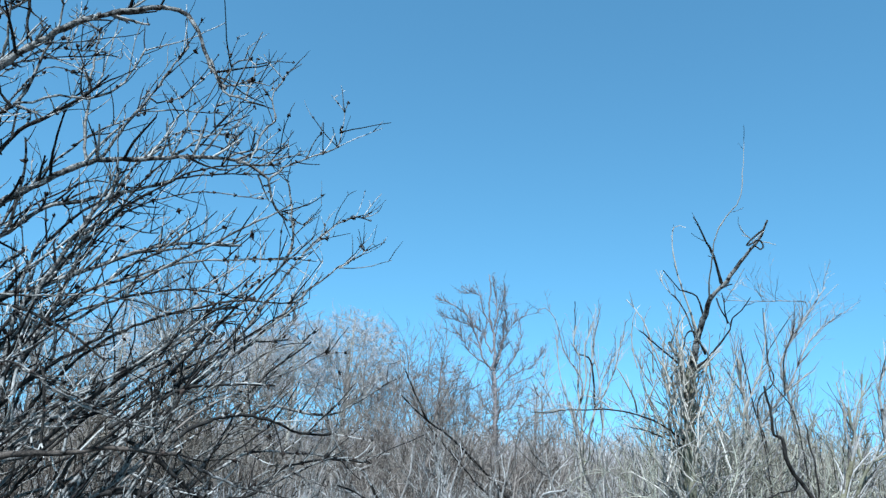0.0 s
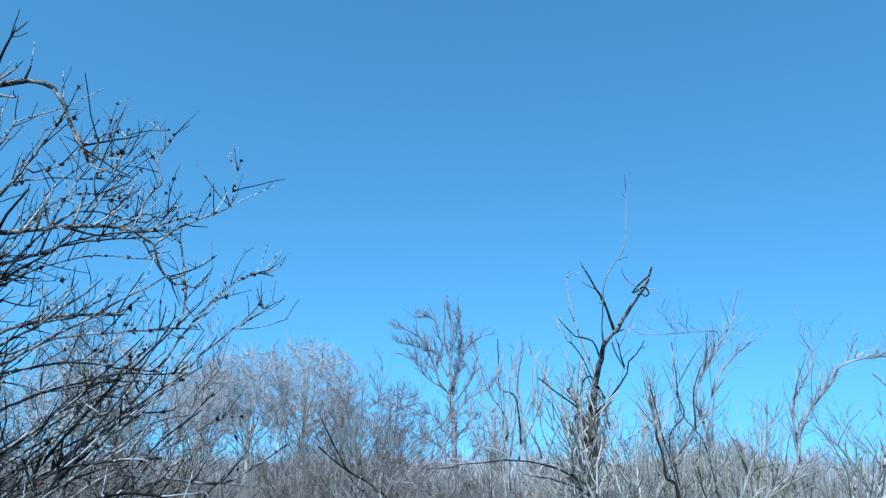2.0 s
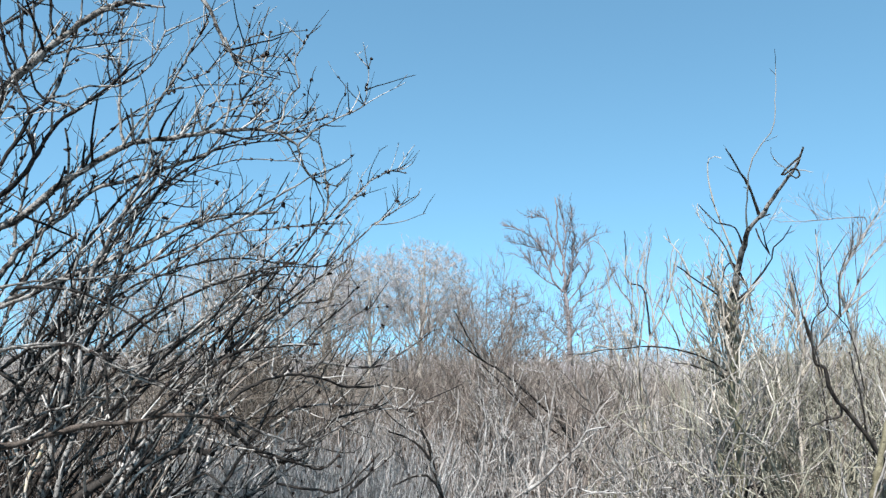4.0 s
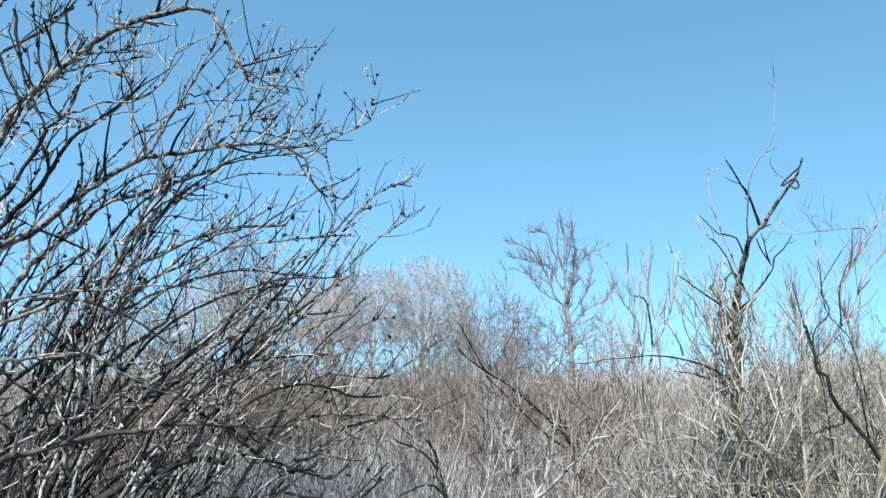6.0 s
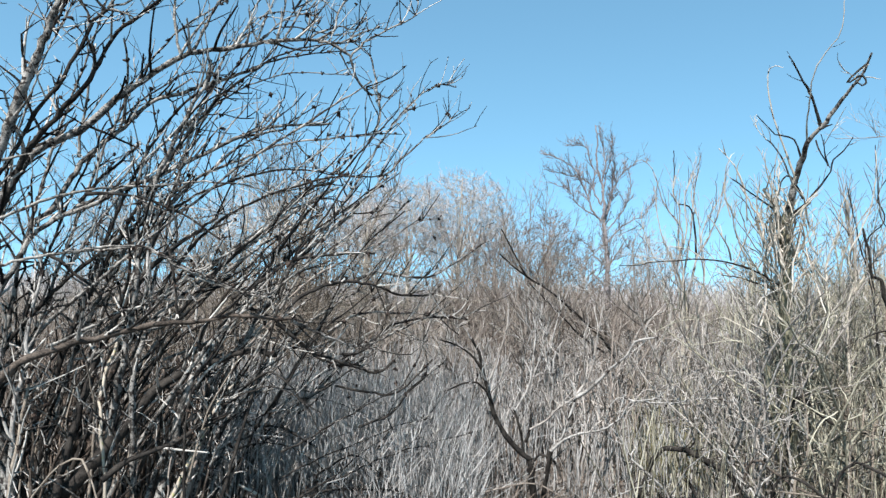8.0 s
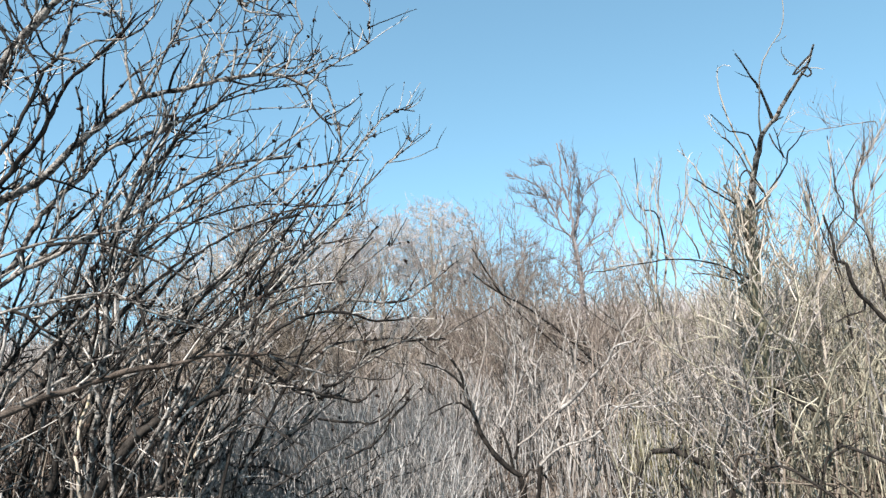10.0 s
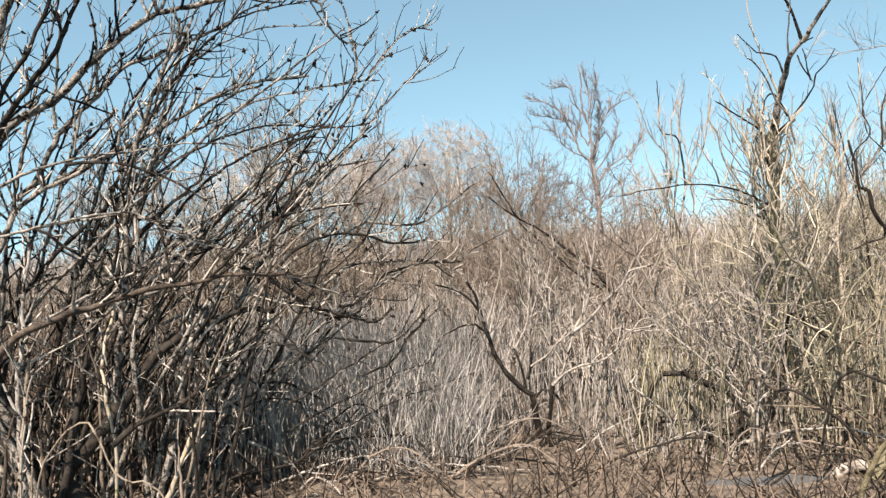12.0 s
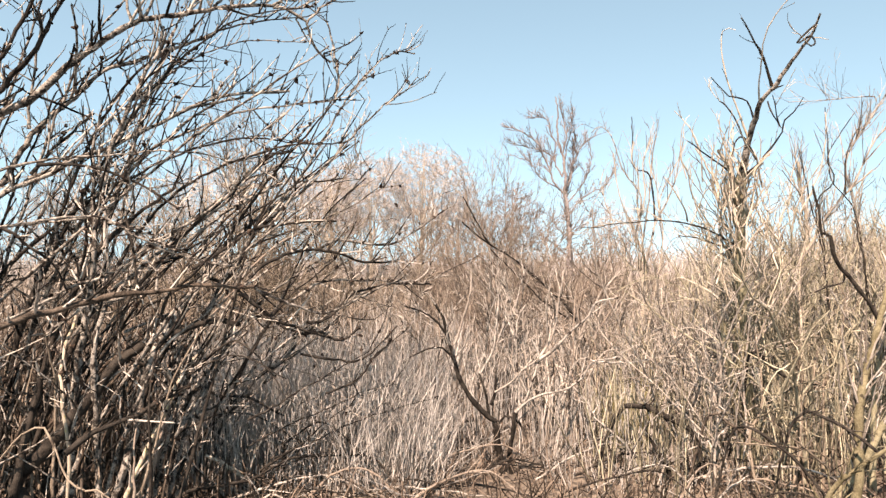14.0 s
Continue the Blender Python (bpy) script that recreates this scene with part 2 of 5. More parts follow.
def limb(owner, guide, r0, r1, material, name="limb", label="", sides=8, wobble=0.005, step=0.05):
    """One limb as a mesh of its own, swollen at its nodes. Returns its curve at 24 even places and the radii there."""
    c = flow(guide, step, wobble)
    t = np.linspace(0, 1, len(c))
    r = (r0 + (r1 - r0) * t ** 0.85) * (1 + 0.10 * rng.normal(0, 1, len(c)).clip(-1.5, 2))
    MADE.append(Bundle().add(c[None], r[None], sides).part(name, material, owner, label))
    return resampled(c, 24), r0 + (r1 - r0) * np.linspace(0, 1, 24) ** 0.85


def stems_from(centre, count, spread, height, lean, r0, points=9, wander=0.10, lift=0.05, out=0.0):
    """Stems that rise from one stool and splay."""
    turn = rng.uniform(0, 2 * np.pi, count)
    far = rng.uniform(0, 1, count) ** 0.5
    start = np.array(centre) + np.stack([np.cos(turn) * far * spread, np.sin(turn) * far * spread, np.full(count, -0.03)], 1)
    tilt = np.tan(np.radians(rng.uniform(*lean, count)))
    way = np.stack([np.cos(turn) * tilt + out, np.sin(turn) * tilt, np.ones(count)], 1)
    long = rng.uniform(*height, count)
    curves = grow(start, way, long, points, wander, lift)
    return curves, taper(rng.uniform(*r0, count), points, 0.3)


# ---- the ground, one sheet to the horizon ----
def rise(x, y):
    """Height of the ground: nearly flat, a low bank of lodged reed to the right."""
    bumps = 0.05 * np.sin(x * 1.7 + 0.6 * y) * np.sin(y * 1.3 - 0.4 * x) + 0.03 * np.sin(3.1 * x + 1.0) * np.cos(2.7 * y)
    bank = 1.7 * np.exp(-((x - 6.9) / 2.2) ** 2 - ((y - 12.2) / 1.6) ** 2)
    dip = 0.18 * np.exp(-((x - 1.85) / 0.8) ** 2 - ((y - 4.78) / 0.32) ** 2)
    return bumps * np.exp(-(x * x + y * y) / 3000.0) + bank - dip


def build_ground():
    s = np.linspace(-1, 1, 181)
    axis = np.sinh(s * 6.6) / np.sinh(6.6) * 2500
    x, y = np.meshgrid(axis, axis + 6.0)
    z = rise(x, y)
    v = np.stack([x, y, z], -1).reshape(-1, 3)
    n = len(s)
    i = (np.arange(n - 1)[:, None] * n + np.arange(n - 1)).ravel()
    b = Bundle()
    b.v, b.f = [v], [np.stack([i, i + 1, i + n + 1, i + n], -1)]
    return tagged(b.part("ground", GROUND), "damp dark soil with dry brown litter and grass", "ground", kind="structure")


build_ground()


def pool():
    """Shallow standing water that fills a hollow in the marsh."""
    mat = bpy.data.materials.new("marsh_water")
    mat.use_nodes = True
    n, link = mat.node_tree.nodes, mat.node_tree.links.new
    bsdf = n["Principled BSDF"]
    bsdf.inputs["Base Color"].default_value = (0.08, 0.088, 0.096, 1)
    bsdf.inputs["Roughness"].default_value = 0.08
    bsdf.inputs["IOR"].default_value = 1.33
    ripple, bump = n.new("ShaderNodeTexNoise"), n.new("ShaderNodeBump")
    ripple.inputs["Scale"].default_value = 6
    bump.inputs["Strength"].default_value, bump.inputs["Distance"].default_value = 0.15, 0.01
    link(ripple.outputs["Fac"], bump.inputs["Height"])
    link(bump.outputs["Normal"], bsdf.inputs["Normal"])
    me = bpy.data.meshes.new("water")
    ring = [(1.85 + 1.1 * math.cos(a), 4.78 + 0.42 * math.sin(a), -0.085) for a in np.linspace(0, 2 * np.pi, 48, endpoint=False)]
    me.from_pydata(ring, [], [list(range(48))])
    me.materials.append(mat)
    tagged(new("water", me), "shallow marsh pool that mirrors pale sky between stalks", "water", kind="structure")


pool()


# ---- distance: woods, far trees, brown weed field ----
def arcs(a, c, lift, count=9):
    """Curves from a to c that leave steeply and bow outwards."""
    b = a + (c - a) * np.array([0.55, 0.55, 0.35]) + np.array([0, 0, 1]) * lift[:, None]
    t = np.linspace(0, 1, count)[None, :, None]
    path = (1 - t) ** 2 * a[:, None] + 2 * t * (1 - t) * b[:, None] + t * t * c[:, None]
    step = np.linalg.norm(c - a, axis=1)[:, None, None]
    return path + rng.normal(0, 0.012, path.shape) * step * np.sin(np.pi * t)


def crown_tree(name, foot, label, trunk, dome, limbs, twigs, thin, bark=FAR_BARK, twig=FAR_TWIG, group="far trees", fork=(0.3, 0.95), up=0.25, twig_long=(0.05, 0.16), inner=0.65):
    """A bare tree: trunk, limbs that reach into a domed crown, branches and fine twigs. dome: centre height, half width, half height."""
    own = base(name, foot, label, "tree", group)
    height, r0, lean = trunk
    middle, wide, tall = dome
    foot = np.array(foot, float)
    top = foot + np.array([lean, 0, height])
    tc = flow([foot - [0, 0, 0.1], foot + [lean * 0.2, 0, height * 0.35], foot + [lean * 0.6, 0, height * 0.7], top], height / 14, height * 0.004)
    tc = resampled(tc, 16)
    tr = r0 * np.linspace(1, 0.16, 16)
    stock = Bundle().add(tc[None], tr[None], 8).part("trunk", bark, own)
    turn, rise_by = rng.uniform(0, 2 * np.pi, limbs), rng.uniform(-0.8, 1.0, limbs)
    flat = np.sqrt(np.clip(1 - rise_by ** 2, 0, 1))
    shell = rng.uniform(inner, 1.0, limbs) ** 0.5
    goal = foot + np.array([lean * 0.7, 0, middle]) + np.stack([np.cos(turn) * flat * wide, np.sin(turn) * flat * wide, rise_by * tall], 1) * shell[:, None]
    at = (np.clip((goal[:, 2] - foot[2]) / height * rng.uniform(0.3, 0.62, limbs), fork[0] * 0.6, fork[1]) * 15).astype(int)
    start = tc[at]
    lc = arcs(start, goal, 0.06 * np.linalg.norm(goal - start, axis=1))
    lr = taper(np.minimum(tr[at] * 0.5, r0 * 0.32), 9, 0.25)
    for c, r in zip(lc, lr):
        Bundle().add(c[None], r[None], 5).part("limb", bark, stock)
    lo, hi = twig_long
    wood_pts, wood_r = lc.reshape(-1, 3), lr.ravel()
    for level, (count, least) in enumerate(((limbs * 7, thin * 1.5), (twigs[0], thin))):
        turn, rise_by = rng.uniform(0, 2 * np.pi, count), rng.uniform(-0.85, 1.0, count)
        flat = np.sqrt(1 - rise_by ** 2)
        shell = rng.uniform(0.15, 1.1, count) ** 0.45
        tips = foot + np.array([lean * 0.7, 0, middle]) + np.stack([np.cos(turn) * flat * wide, np.sin(turn) * flat * wide, rise_by * tall], 1) * shell[:, None]
        tips += rng.normal(0, 0.03 * height, tips.shape)
        gap = np.linalg.norm(tips[:, None] - wood_pts[None], axis=2)
        cost = gap + 0.9 * np.maximum(0, wood_pts[None, :, 2] - tips[:, None, 2] + 0.35 * gap)
        pick = cost.argmin(1)
        bc = arcs(wood_pts[pick], tips, 0.02 * gap[np.arange(count), pick], 6)
        bc[:, 1:-1] += rng.normal(0, 0.004 * height, bc[:, 1:-1].shape)
        br = taper(np.clip(wood_r[pick] * 0.6, least, least * 1.8), 6, 0.5)
        if level == 0:
            Bundle().add(bc, br, 4).part("branchwork", bark, own)["kind"] = "stuff"
            wood_pts, wood_r = np.concatenate([wood_pts, bc[:, 1:].reshape(-1, 3)]), np.concatenate([wood_r, br[:, 1:].ravel()])
    st, way, long, q = sprout(bc, br, twigs[1], (0.2, 1.0), (height * lo * 0.5, height * hi * 0.55), (25, 65), up, 0.7, thin * 0.5, 0.3)
    c2 = grow(st, way, long, 5, 0.2, 0.03)
    Bundle().add(bc, br, 3).add(c2, taper(q, 5, 0.6), 3).part("crown", twig, own)
    return own


ROUND = "pale bare tree with a rounded fine crown"
crown_tree("far_tree", (-1.8, 60, 0), ROUND, (11.0, 0.20, 0.3), (7.4, 4.2, 4.0), 26, (1500, 11000), 0.016, BARK_LIGHT, twig_long=(0.03, 0.10))
crown_tree("far_tree", (-6.0, 62, 0), ROUND, (10.4, 0.18, -0.3), (7.2, 4.2, 3.7), 20, (1300, 9500), 0.016, BARK_LIGHT, twig_long=(0.03, 0.10))
crown_tree("far_tree", (-9.6, 63, 0), ROUND, (9.4, 0.18, 0.2), (6.9, 3.8, 3.2), 18, (1000, 7500), 0.016)
crown_tree("far_tree", (1.2, 61, 0), "low pale bare tree at the wood's edge", (7.0, 0.13, 0.2), (4.9, 2.4, 2.5), 14, (420, 2900), 0.019)
crown_tree("far_tree", (4.2, 46, 0), "low bare tree among brown scrub", (6.6, 0.11, 0.2), (4.4, 2.0, 2.4), 14, (360, 2200), 0.012, FAR_DARK, FAR_DARK)
crown_tree("far_tree", (10.6, 47, 0), "low bare tree among brown scrub", (5.6, 0.10, 0.1), (3.9, 2.0, 2.0), 13, (300, 1700), 0.012)
for x, y, h, what in ((-11.0, 34, 7.0, "bare birch with a whitish trunk"), (-7.5, 30, 6.2, "bare birch with a whitish trunk"), (-5.2, 33, 5.4, "small bare birch with a whitish trunk")):
    crown_tree("far_tree", (x, y, 0), what, (h, 0.10, 0.2), (h * 0.68, h * 0.3, h * 0.3), 13, (260, 1500), 0.011, BARK_LIGHT)
for x, y, h in ((14.0, 50, 3.1), (18.5, 53, 3.4), (23.5, 48, 3.2), (27.0, 52, 3.6), (31.5, 55, 4.0), (37.0, 54, 3.6), (-16.0, 50, 8.0), (-22.0, 52, 7.4), (-29.0, 55, 7.8)):
    crown_tree("far_tree", (x, y, 0), "low bare tree at the field edge", (h, 0.10, 0.2), (h * 0.62, h * 0.36, h * 0.36), 12, (260, 1500), 0.014)


def field(name, count, x_of_y, near, far, height, radius, material, label, category, kind="stuff", shoots=0, bend=0.10, flat=0.06, power=1.0, points=5, keep=None):
    """Standing dead stalks, spread over a wedge of ground."""
    y = near + (far - near) * rng.uniform(0, 1, count) ** power
    x = rng.uniform(x_of_y[0], x_of_y[1], count) * y
    if keep is not None:
        ok = keep(x, y)
        x, y = x[ok], y[ok]
    n = len(x)
    patch = 0.82 + 0.25 * np.sin(x * 0.9 + 1.3 * np.sin(y * 0.5)) * np.sin(y * 0.7 + x * 0.3)
    start = np.stack([x, y, rise(x, y) - 0.03], 1)
    tilt = np.where(rng.uniform(0, 1, n) < flat, 0.9, 0.065)[:, None]
    way = np.stack([np.zeros(n), np.zeros(n), np.ones(n)], 1) + rng.normal(0, 1, (n, 3)) * tilt * np.array([1, 1, 0.2])
    c = grow(start, way, rng.uniform(*height, n) * patch, points, bend)
    c[:, :, 2] = np.maximum(c[:, :, 2], rise(c[:, :, 0], c[:, :, 1]) - 0.03)
    r = taper(rng.uniform(*radius, n), points, 0.4)
    b = Bundle().add(c, r, 3)
    if shoots:
        st, w, long, r0 = sprout(c, r, shoots, (0.3, 1.0), (height[1] * 0.10, height[1] * 0.32), (12, 38), 0.4, 0.6, radius[0] * 0.45, 0.4)
        b.add(grow(st, w, long, 4, 0.14, 0.06), taper(r0, 4, 0.4), 3)
    ob = b.part(name, material)
    return tagged(ob, label, category, kind=kind)


field("far_woods", 9000, (-1.0, 1.0), 64, 92, (1.7, 3.6), (0.025, 0.05), FAR_TWIG, "distant hazy line of bare woodland", "woods", shoots=22000, flat=0.0)
field("weed_field", 26000, (-0.85, 0.9), 15, 58, (0.7, 1.5), (0.004, 0.009), WEED, "field of standing reddish-brown dead weeds", "weeds", shoots=30000, power=1.25, points=4)


# ---- middle ground: scrub, reeds, saplings ----
def scrub(at, height, count, label, name="scrub_bush", twigs=260, twig=TWIG_RED, bark=TWIG_RED, lean=(3, 26), r0=(0.006, 0.016), spread=0.25, group="scrub bushes", fine=500, wild=0.0):
    """A many-stemmed bare bush: each stem a mesh, its twigs together."""
    own = base(name, (at[0], at[1], 0), label, "bush", group)
    z = float(rise(np.array(at[0]), np.array(at[1])))
    c, r = stems_from((at[0], at[1], z), count, spread, (height * 0.6, height), lean, r0, 10, 0.14 + wild * 0.12, 0.07)
    for one, rr in zip(c, r):
        Bundle().add(one[None], rr[None], 5).part("stem", bark, own)
    st, w, long, q = sprout(c, r, twigs, (0.2, 1.0), (height * 0.08, height * 0.30), (25 + 20 * wild, 60 + 32 * wild), 0.30 * (1 - wild), 0.6, 0.0032, 0.4)
    tc = grow(st, w, long, 6, 0.19 + wild * 0.10, 0.05)
    tr = taper(q, 6, 0.4)
    st, w, long, q = sprout(tc, tr, fine, (0.2, 1.0), (height * 0.03, height * 0.11), (25, 55), 0.3, 0.6, 0.0022, 0.3)
    Bundle().add(tc, tr, 4).add(grow(st, w, long, 4, 0.14, 0.05), taper(q, 4, 0.5), 3).part("crown", twig, own)
    return own


scrub((0.9, 12.0), 3.6, 26, "reddish-brown bare bush standing in dead weeds", twigs=800, fine=2200, wild=0.3)
scrub((2.2, 12.8), 2.9, 20, "reddish-brown bare bush standing in dead weeds", twigs=650, fine=1700, wild=0.3)
scrub((-0.1, 13.5), 3.3, 22, "low brown bare bush in dead weeds", twigs=650, fine=1700, wild=0.3)
scrub((0.3, 16.0), 3.4, 22, "brown bare bush standing in dead weeds", twigs=700, fine=2000, wild=0.2)
scrub((1.9, 17.5), 3.4, 22, "brown bare bush standing in dead weeds", twigs=700, fine=2000, wild=0.2)
scrub((3.4, 13.8), 2.3, 18, "low brown bare bush in dead weeds", twigs=300, fine=600)
scrub((-2.75, 10.0), 4.2, 26, "dense brown bare bush with fine upright twigs", twigs=1100, fine=3200, lean=(3, 34), r0=(0.008, 0.018), spread=0.5, wild=0.5, twig=SCRUB_BROWN, bark=SCRUB_BROWN)
scrub((-1.9, 10.6), 3.5, 20, "dense brown bare bush with fine upright twigs", twigs=800, fine=2200, lean=(3, 34), spread=0.4, wild=0.5, twig=SCRUB_BROWN, bark=SCRUB_BROWN)
scrub((-4.6, 11.0), 3.9, 22, "dense brown bare bush with fine upright twigs", twigs=1100, fine=2800, lean=(3, 32), spread=0.5, wild=0.5, twig=SCRUB_BROWN, bark=SCRUB_BROWN)
scrub((-6.8, 12.0), 3.4, 18, "grey bare bush behind the elder", twigs=600, fine=1200, twig=TWIG_GREY, bark=TWIG_GREY)
scrub((8.4, 10.6), 3.2, 9, "pale bare bush by the reed bank", twigs=160, fine=400, twig=TWIG_OLIVE, bark=TWIG_OLIVE)
scrub((4.6, 11.0), 2.3, 9, "pale bare bush by the reed bank", twigs=200, fine=450, twig=TWIG_OLIVE, bark=TWIG_OLIVE)
scrub((2.1, 6.15), 2.4, 15, "pale upright suckers round the dead willow", twigs=300, fine=500, twig=TWIG_PALE, bark=TWIG_PALE, lean=(1, 9), spread=0.25, r0=(0.006, 0.014))
scrub((2.8, 6.5), 2.7, 22, "pale tangled suckers round the dead willow", twigs=460, fine=1100, twig=TWIG_OLIVE, bark=TWIG_OLIVE, lean=(1, 16), spread=0.35, r0=(0.005, 0.013), wild=0.3)
scrub((2.9, 7.6), 2.1, 8, "pale upright suckers in the thicket", twigs=140, fine=240, twig=TWIG_OLIVE, bark=TWIG_OLIVE, lean=(2, 14), spread=0.4)
scrub((4.4, 7.6), 2.9, 16, "pale upright suckers in the thicket", twigs=320, fine=800, twig=TWIG_OLIVE, bark=TWIG_OLIVE, lean=(2, 14), spread=0.4)
scrub((5.6, 6.6), 2.6, 14, "pale upright suckers in the thicket", twigs=300, fine=700, twig=TWIG_OLIVE, bark=TWIG_OLIVE, lean=(2, 14), spread=0.4)
scrub((3.3, 7.1), 2.8, 18, "pale twiggy bush grown up beside the willow", twigs=380, fine=1000, twig=TWIG_OLIVE, bark=TWIG_OLIVE, lean=(1, 15), spread=0.35, wild=0.3)
scrub((3.8, 7.5), 2.8, 16, "pale twiggy bush grown up beside the willow", twigs=340, fine=900, twig=TWIG_PALE, bark=TWIG_OLIVE, lean=(1, 15), spread=0.35, wild=0.3)
scrub((1.5, 8.2), 2.2, 9, "grey crooked suckers in the reeds", twigs=180, fine=400, twig=TWIG_GREY, bark=TWIG_GREY, lean=(2, 18), spread=0.4, wild=0.6)
scrub((0.5, 7.6), 2.0, 10, "grey upright suckers in the reeds", twigs=220, fine=400, twig=TWIG_GREY, bark=TWIG_GREY, lean=(2, 14), spread=0.4)

for x, y, h, n, tone_name in ((3.3, 9.6, 2.2, 9, TWIG_OLIVE), (4.9, 9.2, 2.5, 9, TWIG_GREY), (1.2, 9.4, 2.4, 8, TWIG_RED), (0.3, 9.2, 2.2, 8, TWIG_RED),
                              (-0.5, 8.8, 1.9, 7, TWIG_GREY), (2.0, 10.4, 2.4, 9, TWIG_RED), (1.0, 7.0, 1.7, 7, TWIG_PALE), (3.4, 6.4, 2.0, 8, TWIG_OLIVE)):
    scrub((x, y), h, n, "bare angular bush rising out of the reeds", twigs=130, fine=320, twig=tone_name, bark=tone_name, lean=(4, 24), r0=(0.008, 0.018), spread=0.2, wild=0.4)
for x, y, h, tone_name in ((2.7, 6.9, 2.1, TWIG_PALE), (3.4, 7.4, 2.5, TWIG_GREY), (4.0, 6.6, 2.3, TWIG_OLIVE), (4.8, 7.2, 2.6, TWIG_OLIVE), (1.5, 7.4, 1.8, TWIG_PALE), (5.6, 7.8, 2.5, TWIG_GREY), (1.9, 5.9, 1.5, TWIG_PALE), (3.6, 5.6, 1.7, TWIG_OLIVE), (0.9, 8.3, 1.9, TWIG_RED)):
    scrub((x, y), h, 9, "bare bush with slender upright stems", twigs=80, fine=150, twig=tone_name, bark=tone_name, lean=(3, 22), r0=(0.006, 0.015), spread=0.35, wild=0.45)

for x, y, h, tone_name in ((1.3, 7.0, 2.1, TWIG_RED), (2.3, 7.6, 1.9, TWIG_GREY), (3.1, 6.2, 2.0, SCRUB_BROWN), (3.9, 5.6, 1.9, TWIG_GREY), (4.3, 6.9, 2.3, SCRUB_BROWN), (5.0, 6.2, 2.1, TWIG_GREY),
                           (0.2, 8.6, 1.9, TWIG_RED), (1.7, 5.5, 1.2, TWIG_GREY), (2.7, 5.3, 1.4, SCRUB_BROWN), (0.9, 10.2, 2.4, SCRUB_BROWN), (3.0, 10.6, 2.1, TWIG_RED)):
    scrub((x, y), h, 7, "crooked bush with few angular branches", twigs=46, fine=70, twig=tone_name, bark=tone_name, lean=(4, 26), r0=(0.008, 0.017), spread=0.25, wild=0.7)
scrub((2.08, 5.35), 2.1, 10, "pale thin suckers against the willow trunk", twigs=80, fine=110, twig=TWIG_PALE, bark=TWIG_PALE, lean=(1, 12), r0=(0.006, 0.013), spread=0.2, wild=0.5)
scrub((2.5, 5.5), 2.2, 8, "pale thin suckers against the willow trunk", twigs=70, fine=100, twig=TWIG_OLIVE, bark=TWIG_OLIVE, lean=(1, 16), r0=(0.006, 0.013), spread=0.2, wild=0.7)
field("reed_bed", 8000, (-0.48, 0.85), 5.95, 17, (0.65, 1.25), (0.0028, 0.006), REED, "bed of bleached standing dead reed stalks", "reeds", shoots=2600, power=1.1, bend=0.10, flat=0.05, keep=lambda x, y: (y > 6.05) | (np.abs(x - 0.5) > 0.8))
field("reed_fringe", 3600, (-0.34, 0.0), 5.1, 7.0, (0.4, 1.15), (0.0025, 0.005), REED, "bleached reed stalks at the foot of the elder", "reeds", shoots=700, bend=0.16, flat=0.2)
field("low_reeds", 900, (-0.36, 0.42), 5.2, 6.6, (0.12, 0.55), (0.002, 0.0042), REED, "short broken reed stalks and grass tufts", "reeds", shoots=1500, bend=0.2, flat=0.35, keep=lambda x, y: ((np.abs(x - 0.45) > 0.28) | (y > 5.95)) & (((x - 1.85) / 0.65) ** 2 + ((y - 4.78) / 0.24) ** 2 > 1))
field("reed_thicket", 1100, (0.2, 0.85), 5.2, 8.5, (0.5, 1.5), (0.003, 0.008), TWIG_OLIVE, "tan dead stalks crowded under the willow", "stalks", shoots=2000, flat=0.06, bend=0.11)
field("sucker_thicket", 130, (-0.2, 0.85), 6.0, 13.0, (0.8, 2.0), (0.005, 0.011), TWIG_PALE, "pale bare suckers tangled through the reeds", "suckers", shoots=1800, flat=0.06, bend=0.15, points=7)
field("brown_thicket", 420, (-0.3, 0.6), 7.0, 15.0, (0.8, 2.1), (0.005, 0.010), TWIG_RED, "brown bare suckers tangled through the reeds", "suckers", shoots=2600, flat=0.06, bend=0.15, points=7)
field("reed_heap", 8500, (0.30, 0.95), 10.0, 14.5, (0.4, 0.95), (0.003, 0.007), STRAW, "bank of lodged straw-coloured reed", "reeds", flat=0.45, keep=lambda x, y: ((x - 6.9) / 2.6) ** 2 + ((y - 12.2) / 2.2) ** 2 < 1)
# the deep shadow between the elder stems is put into these stalks' colour
field("stalk_thicket", 1500, (-0.95, -0.37), 5.2, 9.5, (0.6, 1.9), (0.004, 0.009), STALK_DARK, "brown dead stalks crowded behind the elder, darkened for the shade there", "stalks", shoots=3000, flat=0.12, bend=0.15)
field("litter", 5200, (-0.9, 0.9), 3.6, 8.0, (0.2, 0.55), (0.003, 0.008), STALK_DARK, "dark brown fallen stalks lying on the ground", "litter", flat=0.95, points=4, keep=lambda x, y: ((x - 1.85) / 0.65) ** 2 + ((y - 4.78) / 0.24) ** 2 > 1)


